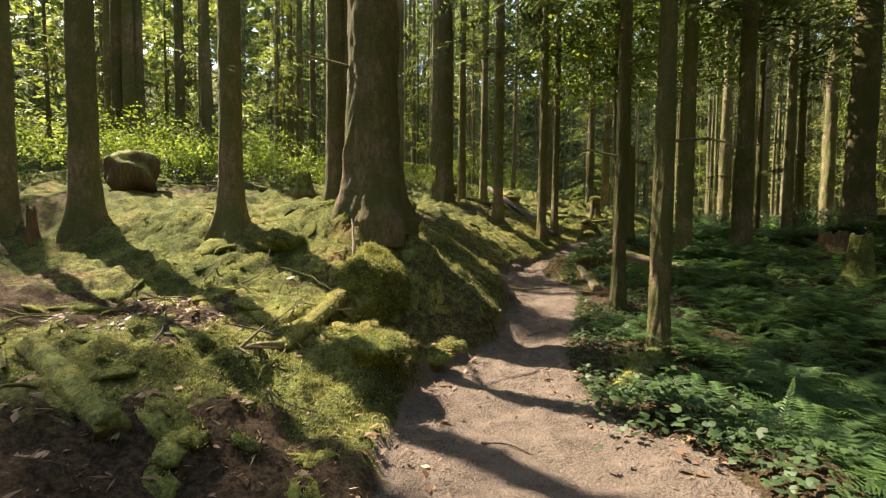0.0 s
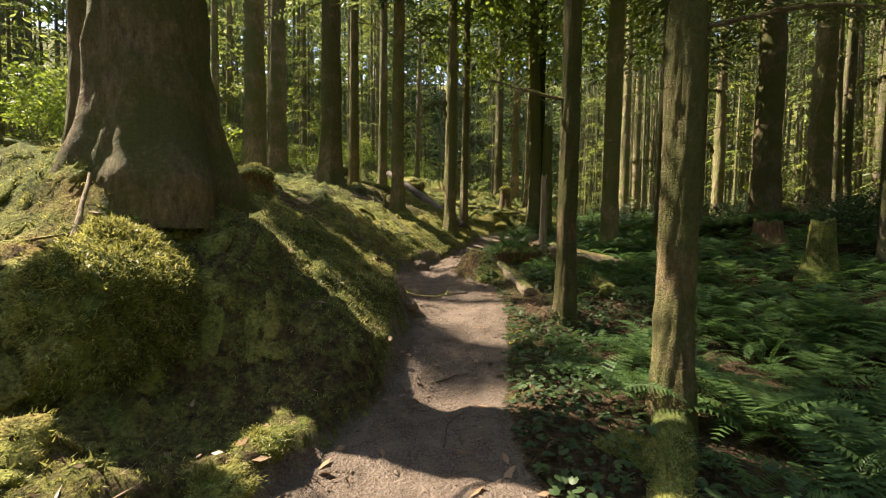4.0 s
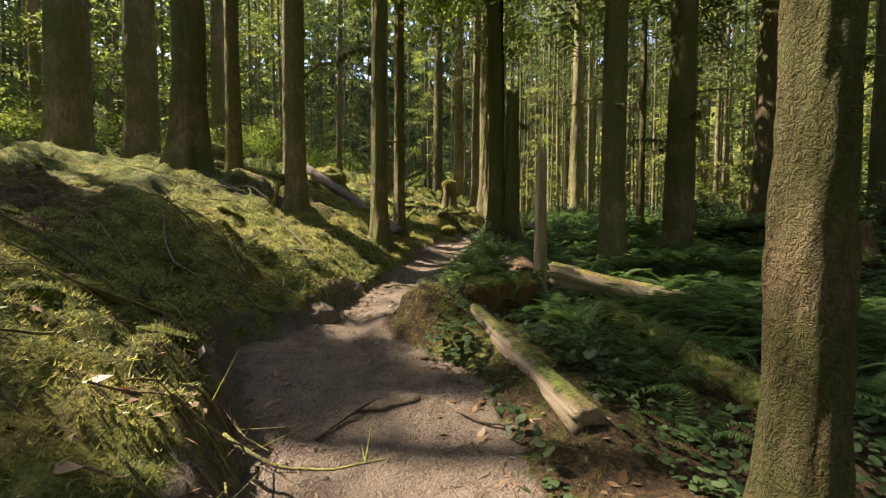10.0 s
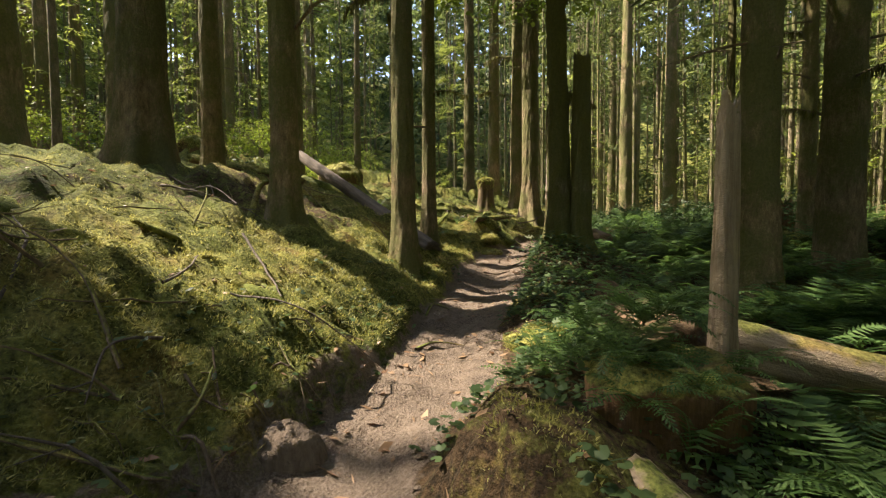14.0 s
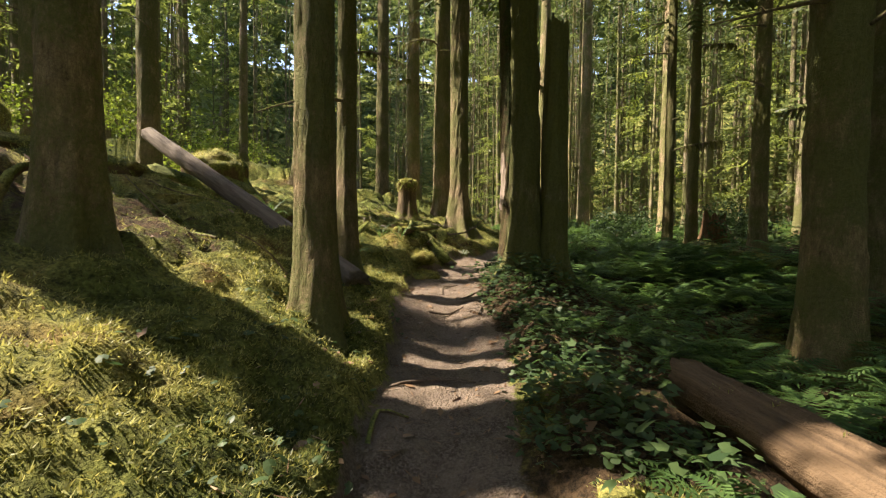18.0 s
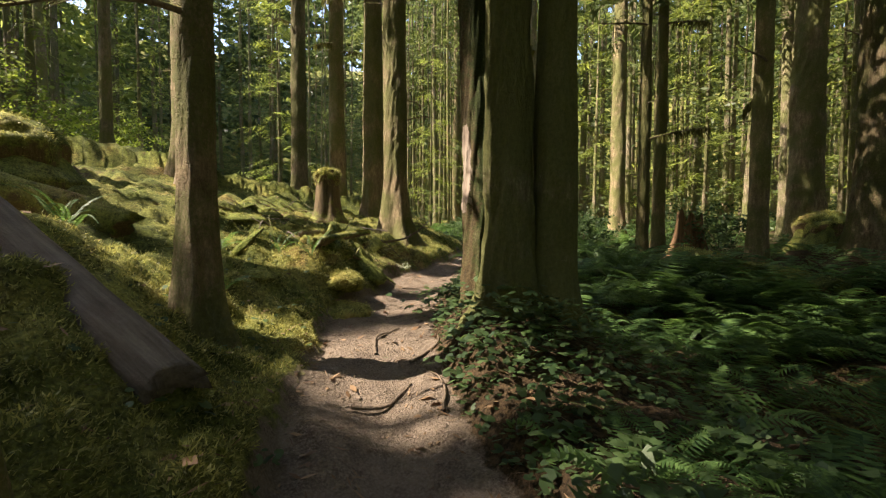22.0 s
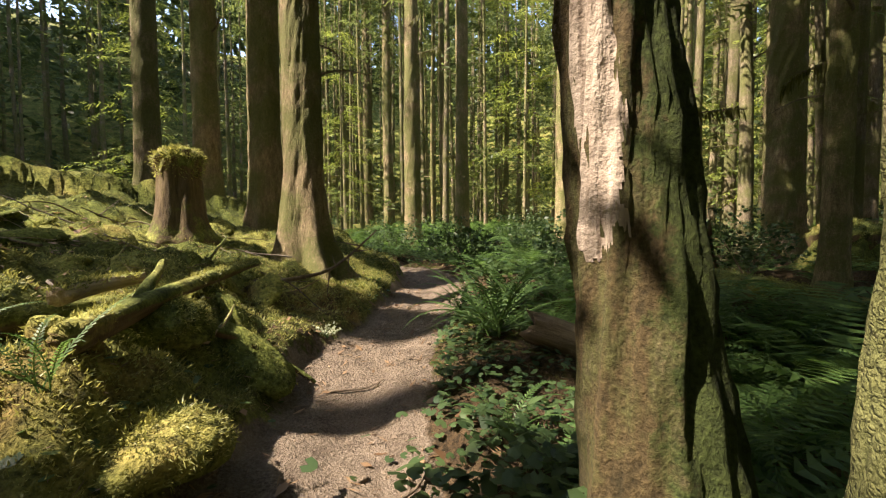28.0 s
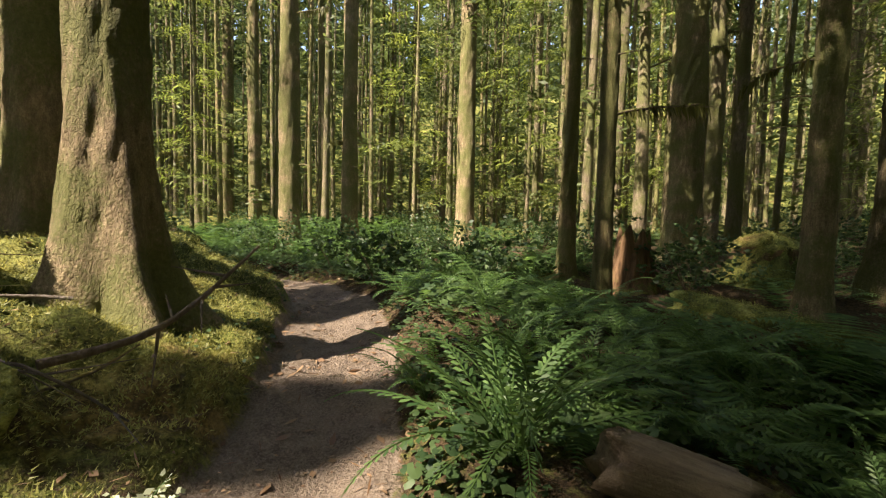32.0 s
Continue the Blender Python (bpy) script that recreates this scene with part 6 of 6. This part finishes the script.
def fern_bed():
    """Ferns over the dell on the right: the near ones one by one, the rest as a carpet."""
    rng = np.random.default_rng(77)
    near, far = [], []
    tries = 9000
    us = rng.integers(40, len(LINE) - 60, tries)
    ds = 0.75 + rng.random(tries) ** 1.1 * 14.5
    xs = LINE[us, 0] + ALONG[us, 1] * ds + rng.normal(0, 0.3, tries)
    ys = LINE[us, 1] - ALONG[us, 0] * ds + rng.normal(0, 0.3, tries)
    _, _, _, offs, edges = ground_parts(xs, ys)
    for x, y, d, off, e in zip(xs, ys, ds, offs, edges[:, None]):
        if y < 1.5 or y > 34 or off < 0 or e[0] < 0.25:
            continue
        if soft_noise(x * 0.45, y * 0.45, 61) < -0.62 and d < 6 or not clear_of(x, y, 0.22):
            continue
        if any((x - b[2]) ** 2 + (y - b[3]) ** 2 < (b[4] + 0.25) ** 2 for b in BIG):
            continue
        if np.hypot(x - 9.45, y - 18.75) < 0.7 or np.hypot(x - 9.4, y - 19.6) < 0.6 or np.hypot(x - 9.0, y - 18.9) < 0.6:
            continue
        # shorter beside the trail
        s = (0.50 if e[0] < 1.2 else 0.75 if e[0] < 2.5 else 0.85 if y < 17 else 1.15) * rng.uniform(0.7, 1.25)
        if e[0] < 0.6 and rng.random() < 0.55:
            continue
        (near if e[0] < 3.0 and len(near) < 190 and rng.random() < 0.34 else far).append((x, y, s))
    for i, (x, y, s) in enumerate(near):
        fern("lady_fern" if rng.random() < 0.7 else "sword_fern", x, y, s, 7, 700 + i)
    out = []
    far = far[:3600]
    hs = ground_parts(np.array([a[0] for a in far]), np.array([a[1] for a in far]))[0]
    for (x, y, s), z in zip(far, hs):
        c = np.array([x, y, z - 0.02])
        n = 5
        for i in range(n):
            v, f = LADY_FAR[rng.integers(3)]
            m = rot(2 * np.pi * i / n + rng.uniform(-0.4, 0.4), rng.uniform(-0.45, 0.1), rng.uniform(-0.25, 0.25))
            out.append(((v * s * rng.uniform(0.75, 1.2)) @ m.T + c, f))
    v, f = joined(out)
    # fuller ferns where the trail passes near
    close = [a for a in far if np.hypot(LINE[:, 0] - a[0], LINE[:, 1] - a[1]).min() < 5.0][:1100]
    extra = []
    for x, y, s in close:
        x, y = x + rng.normal(0, 0.25), y + rng.normal(0, 0.25)
        z, _, _, _, e = ground_parts(np.array([x]), np.array([y]))
        if e[0] < 0.3 or not clear_of(x, y, 0.25):
            continue
        n = int(rng.integers(5, 8))
        for i in range(n):
            fv, ff = LADY_MID[rng.integers(3)]
            m = rot(2 * np.pi * i / n + rng.uniform(-0.4, 0.4), rng.uniform(-0.5, 0.05), rng.uniform(-0.25, 0.25))
            extra.append(((fv * s * rng.uniform(0.8, 1.25)) @ m.T + np.array([x, y, z[0] - 0.02]), ff))
    tagged(new("fern_thicket", mesh_from("fern_thicket", *joined(extra), FERN, False)), "thick lacy green ferns beside the trail", "ferns", kind="stuff")
    tagged(new("fern_carpet", mesh_from("fern_carpet", v, f, FERN, False)), "dense carpet of green ferns over the dell", "ferns", kind="stuff")


fern_bed()


def herb_leaves(name, label, spots, size, lobes, mat, lift, seed):
    """Low leaves on short stalks; heart-shaped or three-lobed."""
    rng = np.random.default_rng(seed)
    spots = spots[clear_of(spots[:, 0], spots[:, 1], 0.03)]
    x, y = spots[:, 0], spots[:, 1]
    z = ground_parts(x, y)[0] + rng.uniform(0.2, 1.0, len(x)) * lift
    n = len(x)
    k = 7
    a = np.array([-2.55, -1.7, -0.75, 0.0, 0.75, 1.7, 2.55])
    r = np.array([0.75, 0.95, 0.92, 1.0, 0.92, 0.95, 0.75]) if lobes == 1 else np.array([0.9, 0.55, 0.95, 1.15, 0.95, 0.55, 0.9])
    az = rng.uniform(0, 2 * np.pi, n)
    s = size * rng.uniform(0.5, 1.35, n)
    tx, ty = rng.normal(0, 0.30, n), rng.normal(0, 0.30, n)
    px = np.cos(az[:, None] + a[None, :]) * r * s[:, None]
    py = np.sin(az[:, None] + a[None, :]) * r * s[:, None]
    pz = px * tx[:, None] + py * ty[:, None] - 0.25 * (r * s[:, None]) * rng.uniform(0, 1, (n, 1))
    rim = np.stack([px + x[:, None], py + y[:, None], pz + z[:, None]], -1)
    mid = np.stack([x, y, z], -1)[:, None, :]
    v = np.concatenate([mid, rim], 1).reshape(-1, 3)
    i = np.arange(n)[:, None] * (k + 1)
    f = np.concatenate([i + np.array([[0, j + 1, j + 2]]) for j in range(k - 1)])
    tagged(new(name, mesh_from(name, v, f, mat, False)), label, "plants", kind="stuff")


def strip(rng, n, lo, hi, y0, y1, side=1, patch=None):
    """Spots beside the trail, from lo to hi metres off its edge."""
    ok = (LINE[:, 1] > y0) & (LINE[:, 1] < y1)
    idx = np.nonzero(ok)[0][rng.integers(0, ok.sum(), n)]
    d = side * (np.where(side > 0, WIDE_R[idx], WIDE_L[idx]) + lo + (hi - lo) * rng.random(n) ** 1.2)
    x = LINE[idx, 0] + ALONG[idx, 1] * d + rng.normal(0, 0.05, n)
    y = LINE[idx, 1] - ALONG[idx, 0] * d + rng.normal(0, 0.05, n)
    if patch is not None:
        k = soft_noise(x * 0.9, y * 0.9, patch) > -0.34
        x, y = x[k], y[k]
    return np.stack([x, y], -1)


hrng = np.random.default_rng(91)
herb_leaves("ground_herbs", "small round-leaved green herbs along the trail", strip(hrng, 21000, 0.06, 2.2, 2, 27, 1, 81), 0.030, 1, HERB, 0.13, 1)
herb_leaves("lobed_herbs", "broad lobed green leaves beside the trail", strip(hrng, 5200, 0.15, 1.8, 13, 27, 1, 82), 0.040, 3, HERB, 0.24, 2)
herb_leaves("leafy_clump", "large pale green leaves round the maple clump", np.concatenate([hrng.normal((7.75, 18.45), 0.28, (300, 2)), hrng.normal((6.95, 16.9), 0.3, (280, 2)), hrng.normal((2.3, 4.6), 0.35, (330, 2)), hrng.normal((4.1, 10.6), 0.28, (240, 2)), hrng.normal((3.45, 11.3), 0.16, (110, 2))]), 0.038, 1, HERB, 0.28, 3)
herb_leaves("bank_herbs", "few small leaves on the mossy bank", strip(hrng, 900, 0.05, 1.2, 12, 24, -1, 83), 0.028, 1, HERB, 0.06, 4)


def moss_carpet():
    """Moss shoots over the bank beside the trail."""
    rng = np.random.default_rng(95)
    pts = np.concatenate([strip(rng, 30000, 0.10, 2.0, 3.5, 23.5, -1), strip(rng, 20000, 0.3, 4.6, 3.0, 22, -1), strip(rng, 2200, 0.0, 0.45, 3, 22, 1), rng.normal((3.42, 12.02), 0.22, (900, 2)), strip(rng, 12000, 0.05, 1.3, 11, 22, -1)])
    x, y = pts[:, 0], pts[:, 1]
    z, dirt, litter, d, e = ground_parts(x, y)
    keep = (dirt < 0.4) & (litter < rng.uniform(0.30, 0.62, len(x)))
    x, y, z = x[keep], y[keep], z[keep]
    h = 0.03
    gx = (ground_parts(x + h, y)[0] - z) / h
    gy = (ground_parts(x, y + h)[0] - z) / h
    n = np.stack([-gx, -gy, np.ones(len(x))], -1)
    n /= np.linalg.norm(n, axis=1)[:, None]
    v, f = tuft_arrays(rng, np.stack([x, y, z], -1), n, 0.025, 5)
    tagged(new("moss_carpet", mesh_from("moss_carpet", v, f, MOSS, False)), "soft green and golden moss shoots over the bank", "moss", kind="stuff")


moss_carpet()


def trail_litter():
    """Pebbles, needles and crumbs of bark on the dirt, and brown leaves by its edges."""
    rng = np.random.default_rng(97)
    idx = rng.integers(30, len(LINE) - 70, 5200)
    u = rng.uniform(-1.05, 1.05, 5200)
    d = np.where(u < 0, u * WIDE_L[idx], u * WIDE_R[idx])
    x, y = LINE[idx, 0] + ALONG[idx, 1] * d, LINE[idx, 1] - ALONG[idx, 0] * d
    z = ground_parts(x, y)[0]
    o = np.array([[1, 0, 0], [-1, 0, 0], [0, 1, 0], [0, -1, 0], [0, 0, 0.7], [0, 0, -0.7]])
    s = 0.005 + 0.016 * rng.random(5200) ** 4
    st = 1 + rng.random((5200, 1, 1)) * np.array([[[1.6, 0, 0]]])
    q = o[None] * s[:, None, None] * st
    a = rng.uniform(0, 6.3, 5200)
    c, sn = np.cos(a)[:, None], np.sin(a)[:, None]
    q = np.stack([q[..., 0] * c - q[..., 1] * sn, q[..., 0] * sn + q[..., 1] * c, q[..., 2]], -1)
    v = (q + np.stack([x, y, z + 0.3 * s], -1)[:, None, :]).reshape(-1, 3)
    t = np.array([[0, 2, 4], [2, 1, 4], [1, 3, 4], [3, 0, 4], [2, 0, 5], [1, 2, 5], [3, 1, 5], [0, 3, 5]])
    f = (np.arange(5200)[:, None, None] * 6 + t[None]).reshape(-1, 3)
    tagged(new("trail_pebbles", mesh_from("trail_pebbles", v, f, STONE, False)), "small stones and crumbs on the dirt trail", "pebbles", kind="stuff")
    pts = np.concatenate([strip(rng, 2600, -0.35, 0.35, 2, 25, -1), strip(rng, 2600, -0.35, 0.5, 2, 25, 1), strip(rng, 3000, 0.2, 4.0, 2, 23, -1), rng.normal((-2.6, 5.6), (0.6, 0.5), (1300, 2)), rng.normal((-1.6, 3.2), (0.9, 0.8), (900, 2)), rng.normal((7.2, 22.6), (0.8, 0.9), (900, 2))])
    z = ground_parts(pts[:, 0], pts[:, 1])[0]
    n = len(pts)
    a = rng.uniform(0, 6.3, n)
    ln = 0.012 + 0.05 * rng.random(n) ** 2
    w = np.where(rng.random(n) < 0.35, 0.4, 0.09) * ln
    e = np.stack([np.cos(a), np.sin(a), rng.normal(0, 0.25, n)], -1) * ln[:, None]
    g = np.stack([-np.sin(a), np.cos(a), rng.normal(0, 0.3, n)], -1) * w[:, None]
    c = np.stack([pts[:, 0], pts[:, 1], z + 0.012], -1)
    v = np.stack([c - e, c + g, c + e, c - g], 1).reshape(-1, 3)
    i = np.arange(n)[:, None] * 4
    tagged(new("leaf_litter", mesh_from("leaf_litter", v, np.concatenate([i + np.array([[0, 1, 2]]), i + np.array([[0, 2, 3]])]), LITTER, False)), "fallen brown needles and dead leaves", "litter", kind="stuff")


LITTER = leaf_material("dead_leaves", (0.090, 0.045, 0.022), (0.290, 0.190, 0.110), 0.15, 3.0)
trail_litter()


def flowering_plant():
    x, y = 8.68, 20.78
    top = thing("flowering_plant", "small plant with pale whitish leaves at the trail's edge", "plant", "", on(x, y))
    rng = np.random.default_rng(3)
    for i in range(6):
        a = 60 * i + rng.uniform(-20, 20)
        w = np.linspace(0, 1, 5)
        v, f = tube(np.stack([w * 0.12, 0 * w, w * 0.16 - 0.08 * w * w], -1), 0.003, 4, cap=False)
        st = part("stalk", mesh_from("stalk", v, f, FERN), top, "", pose(0, 0, 0, 0, rng.uniform(-25, 10), a))
        c = np.stack([np.linspace(0.04, 0.12, 9), rng.normal(0, 0.012, 9), np.linspace(0.05, 0.09, 9)], -1)
        v, f = leaf_cloud(rng, c, np.full(9, 0.012), 2, 0.035)
        part("leaf", mesh_from("leaf", v, f, PALE_LEAF, False), st)


PALE_LEAF = leaf_material("pale_leaves", (0.300, 0.330, 0.220), (0.520, 0.560, 0.420), 0.3, 3.0)
flowering_plant()
